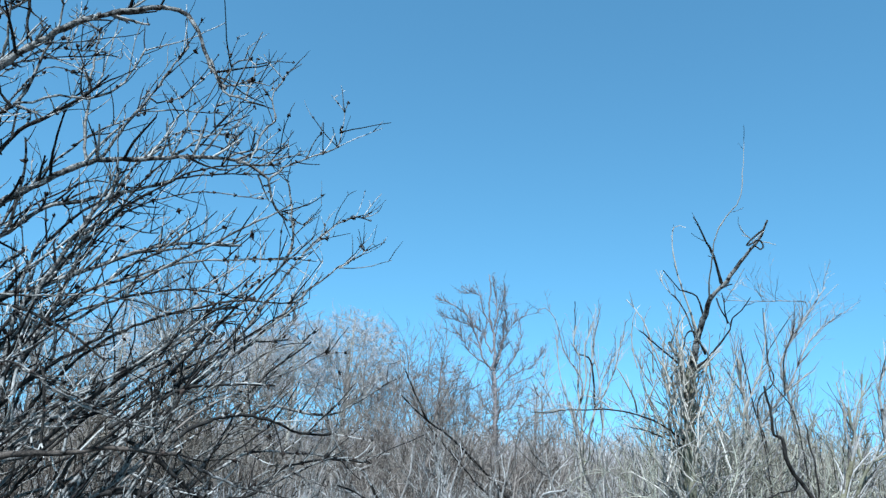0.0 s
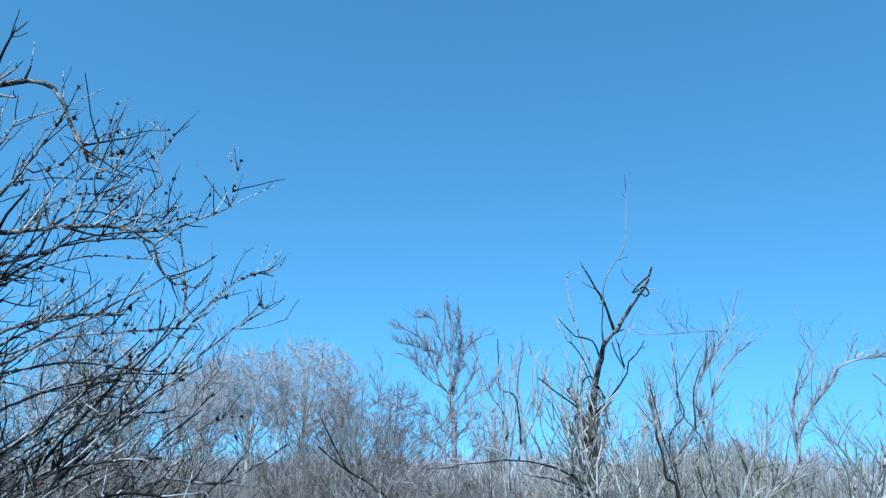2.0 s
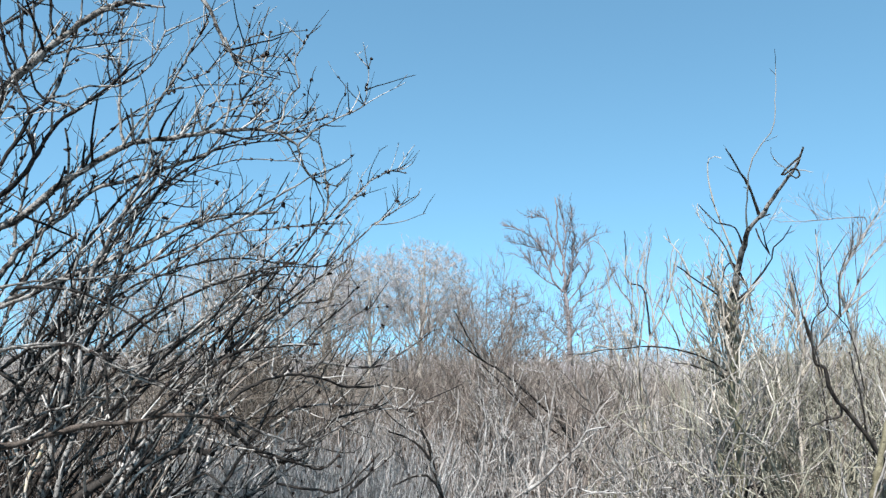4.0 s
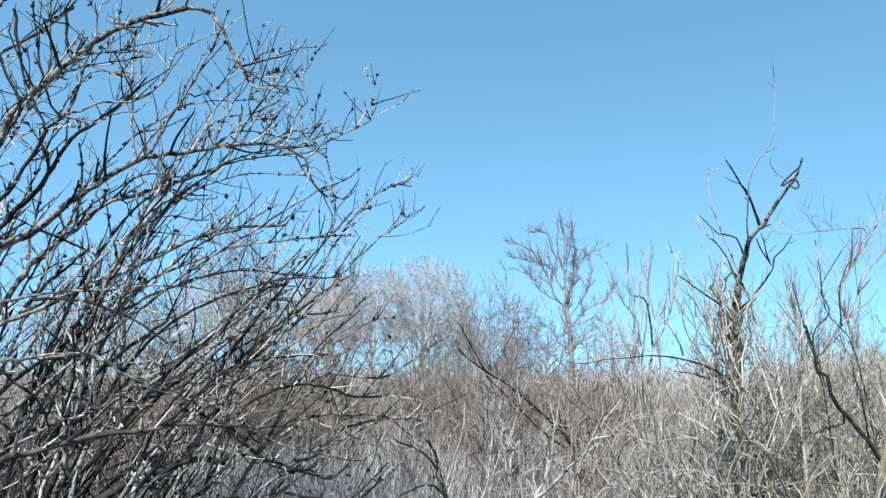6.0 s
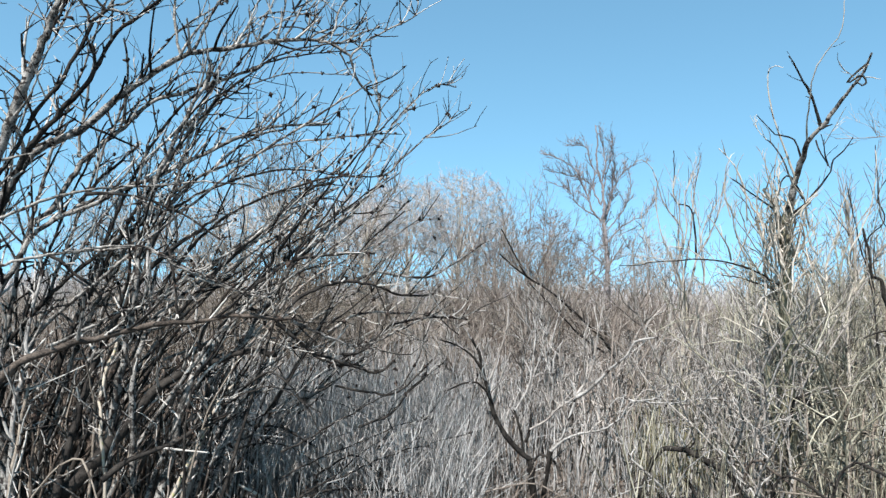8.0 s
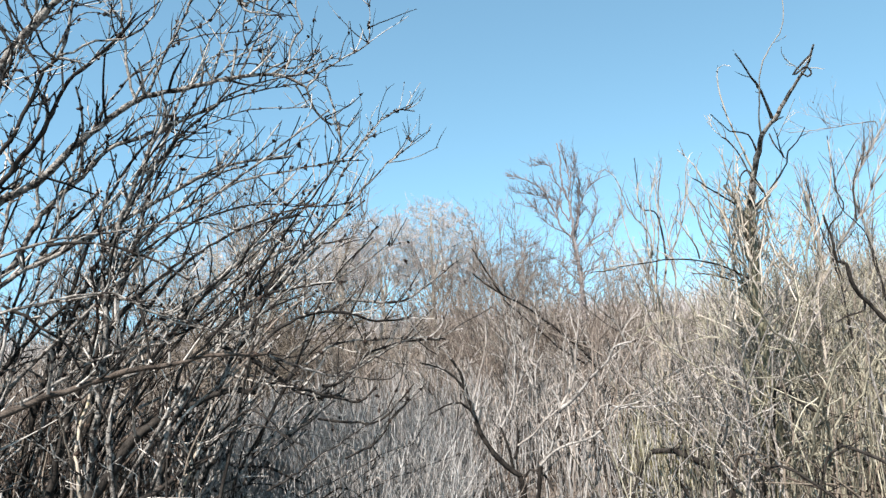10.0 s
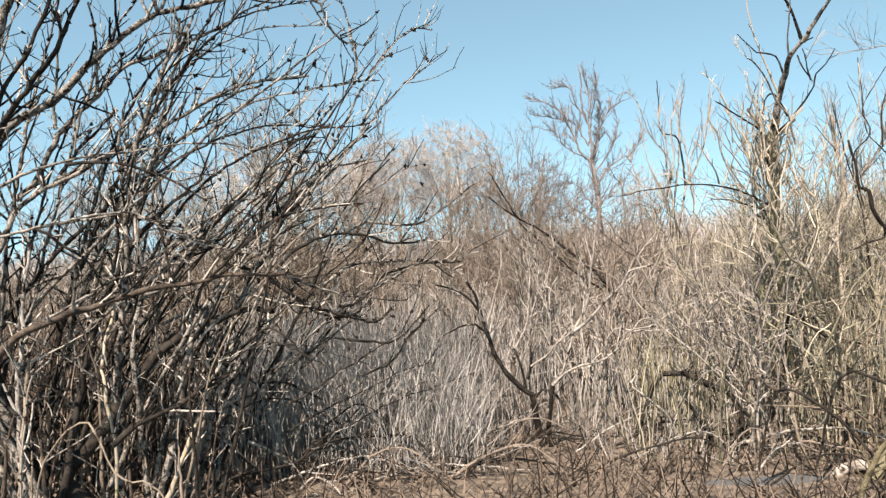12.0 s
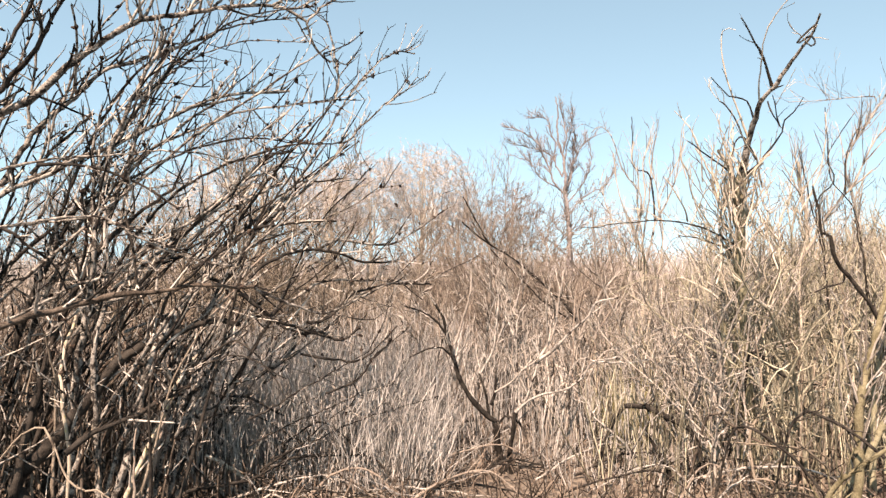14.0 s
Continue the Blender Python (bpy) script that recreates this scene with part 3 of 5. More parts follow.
def crowned(own, limbs, count, length, fine, twig, lift=0.3, spread=(30, 65), knot=0, span=(0.2, 1.0), least=0.0016, knot_size=(0.003, 0.006), kink=0.09, spurs=0):
    """Twigs on the given limbs, finer twigs on those, and dark knots at the joints."""
    c, r = np.stack([q[0] for q in limbs]), np.stack([q[1] for q in limbs])
    st, w, long, q = sprout(c, r, count, span, length, spread, lift, 0.5, least * 1.4, 0.35)
    tc = grow(st, w, long, 7, kink, 0.04)
    tr = taper(np.minimum(q, least * 5), 7, 0.4)
    b = Bundle().add(tc, tr, 4)
    if fine:
        s2, w2, l2, q2 = sprout(tc, tr, fine, (0.15, 1.0), (length[0] * 0.5, length[1] * 0.45), (30, 60), 0.3, 0.65, least, 0.3)
        b.add(grow(s2, w2, l2, 5, 0.15, 0.05), taper(q2, 5, 0.5), 3)
    if spurs:
        s3, w3, l3, q3 = sprout(tc, tr, spurs, (0.1, 1.0), (0.012, 0.055), (45, 80), 0.2, 0.8, least * 0.9, 0.2)
        b.add(grow(s3, w3, l3, 3, 0.2), taper(q3, 3, 0.8), 3)
    b.part("crown", twig, own)
    if knot:
        pick = rng.choice(len(st), knot)
        far = tc[rng.choice(len(tc), max(1, knot // 8)), -1]
        where = np.concatenate([st[pick], far])
        kc, kr = knots(where, np.r_[rng.uniform(*knot_size, knot), rng.uniform(knot_size[0] * 0.5, knot_size[1] * 0.6, len(far))])
        Bundle().add(kc, kr, 5).part("knotwork", KNOT_DARK, own, "dark woody knots")["kind"] = "stuff"
    return tc, tr


# the dead-topped willow that stands over the thicket
rng = np.random.default_rng(5)
willow = base("willow_tree", (2.45, 6.0, 0), "dead-topped grey willow with a forked crown", "tree")
w = [limb(willow, [(2.45, 6.0, -0.04), (2.40, 5.88, 0.68), (2.34, 5.76, 1.29), (2.30, 5.65, 1.72), (2.25, 5.56, 2.10), (2.25, 5.5, 2.36)], 0.078, 0.036, BARK_OLIVE, "trunk", "pale tan trunk", 10)]
stock = MADE[-1]
w.append(limb(stock, [(2.25, 5.5, 2.30), (2.24, 5.35, 2.54), (2.24, 5.26, 2.66), (2.24, 5.17, 2.75), (2.31, 5.05, 2.87), (2.39, 4.94, 3.02), (2.42, 4.82, 3.10), (2.42, 4.70, 3.21)], 0.026, 0.007, BARK_GREY_SHADED, wobble=0.009))


def willow_limb(r0, r1, material, *guide):
    w.append(limb(stock, guide, r0, r1, material, wobble=0.006))


willow_limb(0.012, 0.004, BARK_DARK_SHADED, (2.28, 5.08, 2.83), (2.19, 5.0, 2.99), (2.11, 4.96, 3.09), (2.05, 4.91, 3.17), (1.99, 4.87, 3.24))
willow_limb(0.007, 0.0015, BARK_LIGHT, (2.24, 5.2, 2.72), (2.15, 4.94, 3.08), (2.19, 4.82, 3.24), (2.25, 4.70, 3.37), (2.23, 4.59, 3.74))
willow_limb(0.009, 0.003, BARK_LIGHT, (2.27, 5.45, 2.53), (2.2, 5.42, 2.68), (2.13, 5.39, 2.83), (2.08, 5.37, 2.96), (2.04, 5.35, 3.1), (2.04, 5.32, 3.29), (2.12, 5.3, 3.3))
willow_limb(0.008, 0.003, BARK_DARK_SHADED, (2.29, 5.4, 2.65), (2.22, 5.34, 2.78), (2.06, 5.28, 2.81), (1.98, 5.24, 2.86), (1.9, 5.2, 2.93))
willow_limb(0.011, 0.003, BARK_DARK_SHADED, (2.26, 5.5, 2.27), (2.41, 5.45, 2.43), (2.50, 5.4, 2.59), (2.49, 5.34, 2.66), (2.54, 5.28, 2.71), (2.57, 5.23, 2.79))
willow_limb(0.006, 0.003, BARK_DARK_SHADED, (2.35, 5.3, 2.78), (2.36, 5.25, 2.67), (2.4, 5.2, 2.57))
willow_limb(0.006, 0.003, BARK_DARK_SHADED, (2.46, 5.36, 2.61), (2.39, 5.27, 2.72), (2.34, 5.2, 2.80))
willow_limb(0.012, 0.004, BARK_DARK_SHADED, (2.26, 5.56, 2.14), (2.16, 5.54, 2.30), (2.0, 5.48, 2.40), (1.81, 5.42, 2.51))
willow_limb(0.008, 0.004, BARK_GREY_SHADED, (2.25, 5.45, 2.48), (2.16, 5.38, 2.64), (2.05, 5.32, 2.76), (2, 5.3, 2.78))
willow_limb(0.009, 0.0025, BARK_DARK_SHADED, (2.30, 5.66, 1.72), (2.13, 5.59, 1.80), (1.91, 5.5, 1.89), (1.63, 5.42, 1.93), (1.40, 5.35, 1.92), (1.13, 5.26, 1.88), (0.96, 5.18, 1.86))
willow_limb(0.008, 0.003, BARK_DARK_SHADED, (2.31, 5.66, 1.66), (2.05, 5.6, 1.76), (1.76, 5.5, 1.82))
willow_limb(0.026, 0.012, BARK_LIGHT, (2.33, 5.62, 1.97), (2.2, 5.53, 2.16), (2.11, 5.45, 2.33), (2.02, 5.4, 2.44))
willow_limb(0.009, 0.004, BARK_DARK_SHADED, (2.32, 5.45, 2.38), (2.27, 5.41, 2.46), (2.21, 5.38, 2.53), (2.15, 5.35, 2.51), (2.08, 5.3, 2.38))
willow_limb(0.007, 0.005, BARK_DARK_SHADED, (2.42, 4.74, 3.16), (2.29, 4.72, 3.03), (2.34, 4.72, 3.05), (2.37, 4.71, 3.07), (2.39, 4.71, 3.06), (2.4, 4.71, 3.02), (2.36, 4.7, 3), (2.33, 4.7, 3.02))
# a tuft of pale suckers round the head of the trunk
head = np.array([2.18, 5.5, 1.84]) + rng.normal(0, 1, (92, 3)) * np.array([0.13, 0.14, 0.26])
tuft_way = np.stack([rng.normal(-0.14, 0.34, 92), rng.normal(0, 0.4, 92), np.ones(92)], 1)
tuft_c = grow(head, tuft_way, rng.uniform(0.2, 0.62, 92), 8, 0.15, 0.03)
tuft_r = taper(rng.uniform(0.004, 0.009, 92), 8, 0.4)
st, way, long, q = sprout(tuft_c, tuft_r, 210, (0.2, 1.0), (0.05, 0.22), (20, 55), 0.3, 0.7, 0.0028, 0.3)
Bundle().add(tuft_c, tuft_r, 4).add(grow(st, way, long, 5, 0.14), taper(q, 5, 0.5), 3).part("sucker_tuft", BARK_LIGHT, willow)
crowned(willow, w[1:9], 22, (0.05, 0.16), 12, BARK_GREY_SHADED, 0.3, knot=10)
crowned(willow, [w[0], w[0]] + w[8:], 80, (0.12, 0.45), 160, BARK_LIGHT, 0.45, (20, 60), span=(0.45, 0.98), least=0.0026, kink=0.18)

# the low forked bush in front of the reeds
rng = np.random.default_rng(8)
bush = base("forked_bush", (0.46, 6.0, 0), "low bare bush with dark forked stems", "bush")
b_limbs = []


def bush_limb(r0, r1, material, *guide):
    b_limbs.append(limb(bush, guide, r0, r1, material))


bush_limb(0.032, 0.027, BARK_DARK_SHADED, (0.57, 5.95, -0.34), (0.48, 5.91, -0.05), (0.43, 5.88, 0.17), (0.41, 5.85, 0.37))
bush_limb(0.024, 0.010, BARK_DARK_SHADED, (0.41, 5.85, 0.37), (0.34, 5.83, 0.42), (0.25, 5.8, 0.52), (0.14, 5.76, 0.68), (0.09, 5.72, 0.84), (0.06, 5.69, 0.94), (0.03, 5.66, 1.08), (-0, 5.63, 1.2), (-0.06, 5.6, 1.31))
bush_limb(0.0110, 0.0050, BARK_DARK_SHADED, (0.03, 5.65, 1.06), (-0.04, 5.6, 1.16), (-0.15, 5.55, 1.25), (-0.29, 5.5, 1.3))
bush_limb(0.0093, 0.0050, BARK_DARK_SHADED, (0.07, 5.7, 0.89), (-0.01, 5.64, 0.98), (-0.13, 5.57, 0.97), (-0.25, 5.5, 0.92))
bush_limb(0.0117, 0.0071, BARK_DARK_SHADED, (0.36, 5.85, 0.42), (0.34, 5.83, 0.55), (0.3, 5.81, 0.68), (0.28, 5.8, 0.76))
bush_limb(0.0133, 0.0071, BARK_DARK_SHADED, (0.38, 5.85, 0.5), (0.41, 5.82, 0.63), (0.41, 5.8, 0.74))
bush_limb(0.024, 0.015, BARK_DARK_SHADED, (0.55, 5.9, -0.1), (0.52, 5.85, 0.09), (0.54, 5.79, 0.32), (0.56, 5.75, 0.46))
bush_limb(0.0115, 0.0070, TWIG_GREY, (0.56, 5.75, 0.46), (0.64, 5.73, 0.58), (0.69, 5.7, 0.73), (0.74, 5.68, 0.89), (0.68, 5.65, 1.03))
bush_limb(0.0110, 0.0051, TWIG_PALE, (0.74, 5.68, 0.89), (0.81, 5.67, 0.99), (0.87, 5.65, 1.16), (0.91, 5.62, 1.46), (0.94, 5.6, 1.67))
bush_limb(0.0148, 0.0066, TWIG_GREY, (0.74, 5.68, 0.88), (0.84, 5.64, 0.95), (0.94, 5.58, 1.06), (1.02, 5.54, 1.14), (1.09, 5.5, 1.22), (1.14, 5.46, 1.32), (1.28, 5.4, 1.36))
bush_limb(0.0111, 0.0049, TWIG_GREY, (0.56, 5.7, 0.47), (0.65, 5.65, 0.56), (0.77, 5.59, 0.62), (0.9, 5.53, 0.66), (1.04, 5.44, 0.77), (1.09, 5.39, 0.88), (1.27, 5.3, 0.94))
bush_limb(0.0094, 0.0052, TWIG_PALE, (0.4, 5.8, 0.61), (0.52, 5.75, 0.69), (0.62, 5.7, 0.8), (0.73, 5.65, 0.89))
bush_limb(0.0093, 0.0052, TWIG_PALE, (0.08, 5.7, 0.96), (0.13, 5.7, 1.09), (0.21, 5.7, 1.37), (0.22, 5.7, 1.58))
bush_limb(0.0094, 0.0052, TWIG_GREY, (0.29, 5.8, 0.75), (0.4, 5.77, 1), (0.43, 5.73, 1.4), (0.39, 5.72, 1.53), (0.37, 5.7, 1.7))
bush_limb(0.0093, 0.0052, TWIG_GREY, (0.56, 5.75, 0.56), (0.57, 5.73, 0.87), (0.57, 5.71, 1.17), (0.64, 5.7, 1.3))
bush_limb(0.0074, 0.0050, TWIG_PALE, (0.8, 5.65, 0.98), (0.77, 5.56, 1.26), (0.8, 5.5, 1.45))
bush_limb(0.0117, 0.0088, BARK_DARK_SHADED, (0.39, 5.85, 0.28), (0.48, 5.81, 0.42), (0.59, 5.78, 0.38), (0.64, 5.75, 0.27))
crowned(bush, b_limbs, 90, (0.06, 0.35), 120, TWIG_GREY, 0.6, knot=20)

# a leaning dark shrub and a slim sapling behind it
leaner = base("leaning_shrub", (1.9, 8.6, 0), "dark shrub leaning over with a bare fork", "shrub")
l_limbs = [limb(leaner, g, a, b, BARK_DARK_SHADED) for g, a, b in [
    ([(1.95, 8.6, -0.04), (1.75, 8.5, 0.41), (1.43, 8.32, 1.06), (1.10, 8.14, 1.39), (0.74, 7.96, 1.68), (0.44, 7.78, 1.86), (0.20, 7.6, 2.05)], 0.024, 0.007),
    ([(0.49, 7.8, 1.83), (0.35, 7.73, 2.05), (0.21, 7.6, 2.31)], 0.014, 0.005),
    ([(1.4, 8.35, 1.0), (1.05, 8.13, 1.24), (0.71, 7.97, 1.58), (0.5, 7.8, 1.78)], 0.011, 0.005),
]]
crowned(leaner, l_limbs, 110, (0.15, 0.6), 220, TWIG_RED, 0.8, knot=16)
sapling = base("sapling", (2.46, 9.0, 0), "slim pale sapling with upswept branches", "tree")
s_limbs = [limb(sapling, g, a, b, m, n) for g, a, b, m, n in [
    ([(2.5, 8.92, -0.04), (2.49, 8.9, 0.14), (2.48, 8.88, 0.48), (2.46, 8.86, 0.93), (2.43, 8.84, 1.32), (2.39, 8.82, 1.71), (2.29, 8.81, 1.98), (2.23, 8.8, 2.17)], 0.038, 0.012, BARK_PALE, "trunk"),
    ([(2.41, 8.85, 1.58), (2.51, 8.84, 1.91), (2.55, 8.83, 2.11), (2.69, 8.82, 2.38), (2.79, 8.81, 2.66), (2.85, 8.8, 3)], 0.017, 0.006, TWIG_GREY, "limb"),
    ([(2.38, 8.85, 1.78), (2.47, 8.83, 2.38), (2.5, 8.82, 2.86), (2.58, 8.8, 3.3)], 0.014, 0.005, TWIG_GREY, "limb"),
    ([(2.55, 8.85, 2.12), (2.52, 8.81, 2.48), (2.45, 8.78, 2.71), (2.28, 8.76, 2.79), (2.24, 8.7, 3.35)], 0.013, 0.005, BARK_DARK_SHADED, "limb"),
    ([(2.3, 8.81, 1.95), (2.33, 8.6, 2.36), (2.13, 8.57, 2.68), (1.99, 8.53, 3.04), (1.84, 8.51, 3.2), (1.72, 8.5, 3.13)], 0.012, 0.004, TWIG_GREY, "limb"),
]]
crowned(sapling, s_limbs, 70, (0.1, 0.5), 130, TWIG_PALE, 0.7, (18, 50))


def small_tree(name, label, at, guides, bark, twig, count, fine, length=(0.15, 0.7), lift=0.7, knot=0, least=0.0016, wobble=0.005, bare=0):
    own = base(name, at, label, "tree")
    got = [limb(own, *guides[0], bark, "trunk", wobble=wobble)]
    trunk = MADE[-1]
    got += [limb(trunk, g, a, b, bark, wobble=wobble) for g, a, b in guides[1:]]
    crowned(own, got[bare:], count, length, fine, twig, lift, (20, 50), knot, least=least)
    return own


small_tree("far_tree", "slender bare tree with an open crown of rising limbs", (7.6, 45, 0), [
    ([(7.7, 45, 0.8), (7.6, 45, 2.8), (7.5, 45, 4.4), (7.4, 45, 6), (7.4, 45, 7.1), (7.3, 45, 8.5), (7, 45, 10.1), (6.9, 45, 11.9)], 0.155, 0.031),
    ([(7.4, 45, 6), (6.8, 44.9, 6.5), (6.5, 44.9, 7.4), (6.1, 44.8, 8.4), (5.8, 44.7, 8.9), (5.2, 44.6, 9.4), (4.5, 44.6, 9.8), (3.6, 44.5, 10)], 0.069, 0.021),
    ([(7.4, 45, 7.1), (7.6, 45, 8.5), (7.8, 45, 9.6), (8, 45, 11.1)], 0.052, 0.017),
    ([(7.5, 45, 6.2), (8, 45.1, 7.6), (8.4, 45.2, 8.6), (9, 45.4, 9.3), (9.5, 45.5, 9.6)], 0.052, 0.017),
    ([(7.2, 45, 8.7), (6.7, 45, 9.5), (6.4, 45, 10.5), (5.4, 45, 10.7)], 0.041, 0.017),
    ([(7.5, 45, 5.2), (8.1, 44.9, 6.1), (8.6, 44.8, 6.9), (9, 44.7, 7.9), (8.9, 44.6, 9)], 0.052, 0.017),
    ([(7.5, 45, 4.5), (8.3, 45.1, 5.5), (9, 45.2, 6), (9.8, 45.3, 6.3), (10.5, 45.4, 7.3)], 0.045, 0.017),
    ([(7.3, 45, 7), (6.5, 45.1, 8.3), (5.5, 45.3, 8.8), (4, 45.4, 9.2)], 0.052, 0.017),
    ([(7.5, 45, 3.4), (7, 44.9, 4), (6.4, 44.8, 4.8), (5.8, 44.7, 4.9)], 0.052, 0.017),
    ([(6.9, 45, 6.4), (6, 45, 6.9), (5.4, 45, 7.8), (4.4, 45, 8.3)], 0.041, 0.017),
    ([(7.6, 45, 2.8), (8.2, 45.2, 3.7), (8.8, 45.3, 4.4), (9.4, 45.5, 4.6)], 0.041, 0.017),
    ([(8, 45.6, 0.8), (7.9, 45.6, 2.8), (7.8, 45.6, 4.4), (7.8, 45.6, 5.7), (8, 45.6, 7.1), (8.2, 45.6, 8.4), (8.2, 45.6, 9.8)], 0.104, 0.035),
    ([(7.3, 45, 8.4), (7.5, 44.9, 9.5), (7.4, 44.9, 10.6), (7.2, 44.8, 11.3)], 0.052, 0.017),
    ([(7.6, 45, 2.1), (6.8, 45.1, 2.9), (6.1, 45.1, 3.4), (5.6, 45.2, 4.4)], 0.052, 0.017),
], FAR_DARK, FAR_DARK, 420, 2200, (0.3, 1.5), 0.4, least=0.011, bare=1, wobble=0.03)
small_tree("sapling", "pale many-stemmed sapling with crooked upright wands", (2.3, 8.65, 0), [
    ([(2.36, 8.7, -0.05), (2.36, 8.7, 0.8), (2.36, 8.7, 1.55), (2.35, 8.7, 1.94), (2.29, 8.7, 2.34), (2.31, 8.7, 2.67), (2.23, 8.7, 2.83), (2.26, 8.7, 3.06)], 0.020, 0.005),
    ([(2.36, 8.68, 0.9), (2.3, 8.6, 1.55), (2.24, 8.6, 1.87), (2.13, 8.6, 2.2), (2.04, 8.6, 2.52), (2, 8.6, 2.91)], 0.013, 0.004),
    ([(2.33, 8.7, 2.14), (2.39, 8.7, 2.47), (2.37, 8.7, 2.8), (2.47, 8.7, 3.13)], 0.010, 0.004),
    ([(2.36, 8.7, 0.6), (2.49, 8.5, 1.56), (2.53, 8.5, 1.94), (2.49, 8.5, 2.26), (2.57, 8.5, 2.52), (2.71, 8.5, 2.78), (2.78, 8.5, 3.01)], 0.014, 0.004),
    ([(2.49, 8.5, 2.26), (2.46, 8.5, 2.52), (2.38, 8.5, 2.78), (2.43, 8.5, 3.04)], 0.008, 0.004),
    ([(2.36, 8.72, 0.8), (2.19, 8.8, 1.55), (2.12, 8.8, 1.94), (1.99, 8.8, 2.2), (1.89, 8.8, 2.54), (1.92, 8.8, 2.7)], 0.012, 0.004),
], BARK_LIGHT, TWIG_PALE, 130, 300, (0.1, 0.55), 0.8, least=0.0024)
small_tree("sapling", "pale thin sapling with a crooked wand", (3.15, 6.6, 0), [
    ([(3.15, 6.6, -0.05), (3.19, 6.6, 0.8), (3.19, 6.6, 1.51), (3.24, 6.6, 1.81), (3.22, 6.6, 2.05), (3.34, 6.6, 2.3), (3.41, 6.6, 2.55), (3.44, 6.6, 2.97)], 0.016, 0.004),
    ([(3.19, 6.6, 1.4), (3.13, 6.8, 1.6), (3.19, 7, 1.97), (3.28, 7, 2.23), (3.32, 7, 2.49), (3.4, 7, 2.65)], 0.010, 0.004),
], BARK_LIGHT, TWIG_PALE, 50, 120, (0.1, 0.45), 0.8, least=0.0024)
small_tree("crooked_shrub", "shrub with a crooked black limb", (3.3, 5.2, 0), [
    ([(3.30, 5.2, -0.05), (3.27, 5.15, 0.6), (3.13, 5.1, 1.03), (2.99, 5.07, 1.21), (2.9, 5.04, 1.32), (2.8, 5.02, 1.45), (2.7, 5, 1.56), (2.64, 4.98, 1.67), (2.61, 4.96, 1.78), (2.55, 4.95, 1.8), (2.53, 4.94, 1.87), (2.51, 4.92, 1.97), (2.46, 4.9, 2.12)], 0.030, 0.008),
    ([(2.74, 5.05, 1.54), (2.73, 5.04, 1.48), (2.61, 5.02, 1.45), (2.51, 5, 1.41)], 0.008, 0.005),
    ([(2.9, 5.04, 1.32), (2.86, 5.0, 1.55), (2.78, 4.98, 1.9)], 0.007, 0.004),
], BARK_DARK_SHADED, TWIG_PALE, 26, 40, (0.08, 0.35))
small_tree("thicket_stem", "slim dark forked sapling rising over dead stalks", (3.5, 6.6, 0), [
    ([(3.5, 6.6, -0.04), (3.46, 6.6, 1.2), (3.39, 6.6, 1.85), (3.31, 6.6, 2.1), (3.26, 6.6, 2.37), (3.2, 6.6, 2.62)], 0.013, 0.005),
    ([(3.42, 6.6, 1.7), (3.44, 6.8, 2.16), (3.58, 6.77, 2.36), (3.52, 6.75, 2.58), (3.62, 6.73, 2.77), (3.75, 6.7, 2.97)], 0.009, 0.004),
], BARK_DARK_SHADED, TWIG_GREY, 40, 60, (0.08, 0.35))
small_tree("thicket_stem", "slim dark crooked sapling rising over dead stalks", (3.95, 6.8, 0), [
    ([(3.95, 6.8, -0.04), (3.9, 6.8, 1.4), (3.81, 6.8, 2.06), (3.72, 6.8, 2.24), (3.6, 6.8, 2.39), (3.55, 6.8, 2.68), (3.54, 6.8, 3.05)], 0.012, 0.004),
    ([(3.72, 6.8, 2.24), (3.74, 6.8, 2.6), (3.84, 6.8, 2.85)], 0.009, 0.004),
], BARK_DARK_SHADED, TWIG_PALE, 40, 60, (0.08, 0.35))
small_tree("snapped_sapling", "peeled yellowish stem with its top broken off", (2.34, 5.75, 0), [
    ([(2.34, 5.75, -0.1), (2.29, 5.74, 0.13), (2.27, 5.73, 0.37), (2.23, 5.72, 0.64), (2.18, 5.71, 0.9), (2.16, 5.7, 1.15)], 0.036, 0.024),
    ([(2.18, 5.71, 0.95), (2.26, 5.68, 1.15), (2.43, 5.7, 1.43)], 0.008, 0.004),
], BARK_OLIVE, TWIG_PALE, 14, 20, (0.08, 0.3))
small_tree("thicket_stem", "tan forked stem standing in the pool edge", (2.26, 5.1, 0), [
    ([(2.26, 5.1, -0.14), (2.17, 5.12, 0.03), (2.13, 5.15, 0.23), (2.13, 5.17, 0.43), (2.23, 5.2, 0.65), (2.2, 5.2, 1.1)], 0.013, 0.005),
    ([(2.24, 5.1, -0.12), (2.41, 5.17, 0.02), (2.5, 5.2, 0.3), (2.52, 5.2, 0.8)], 0.011, 0.005),
], BARK_TAN, TWIG_PALE, 20, 24, (0.08, 0.3))
small_tree("thicket_stem", "yellowish-brown stem leaning out of the reeds", (2.44, 4.9, 0), [
    ([(2.44, 4.9, -0.15), (2.5, 4.88, -0.08), (2.55, 4.86, 0.06), (2.68, 4.84, 0.24), (2.81, 4.8, 0.47), (3.0, 4.75, 0.9)], 0.034, 0.016),
], BARK_OLIVE, TWIG_PALE, 10, 12, (0.08, 0.3))
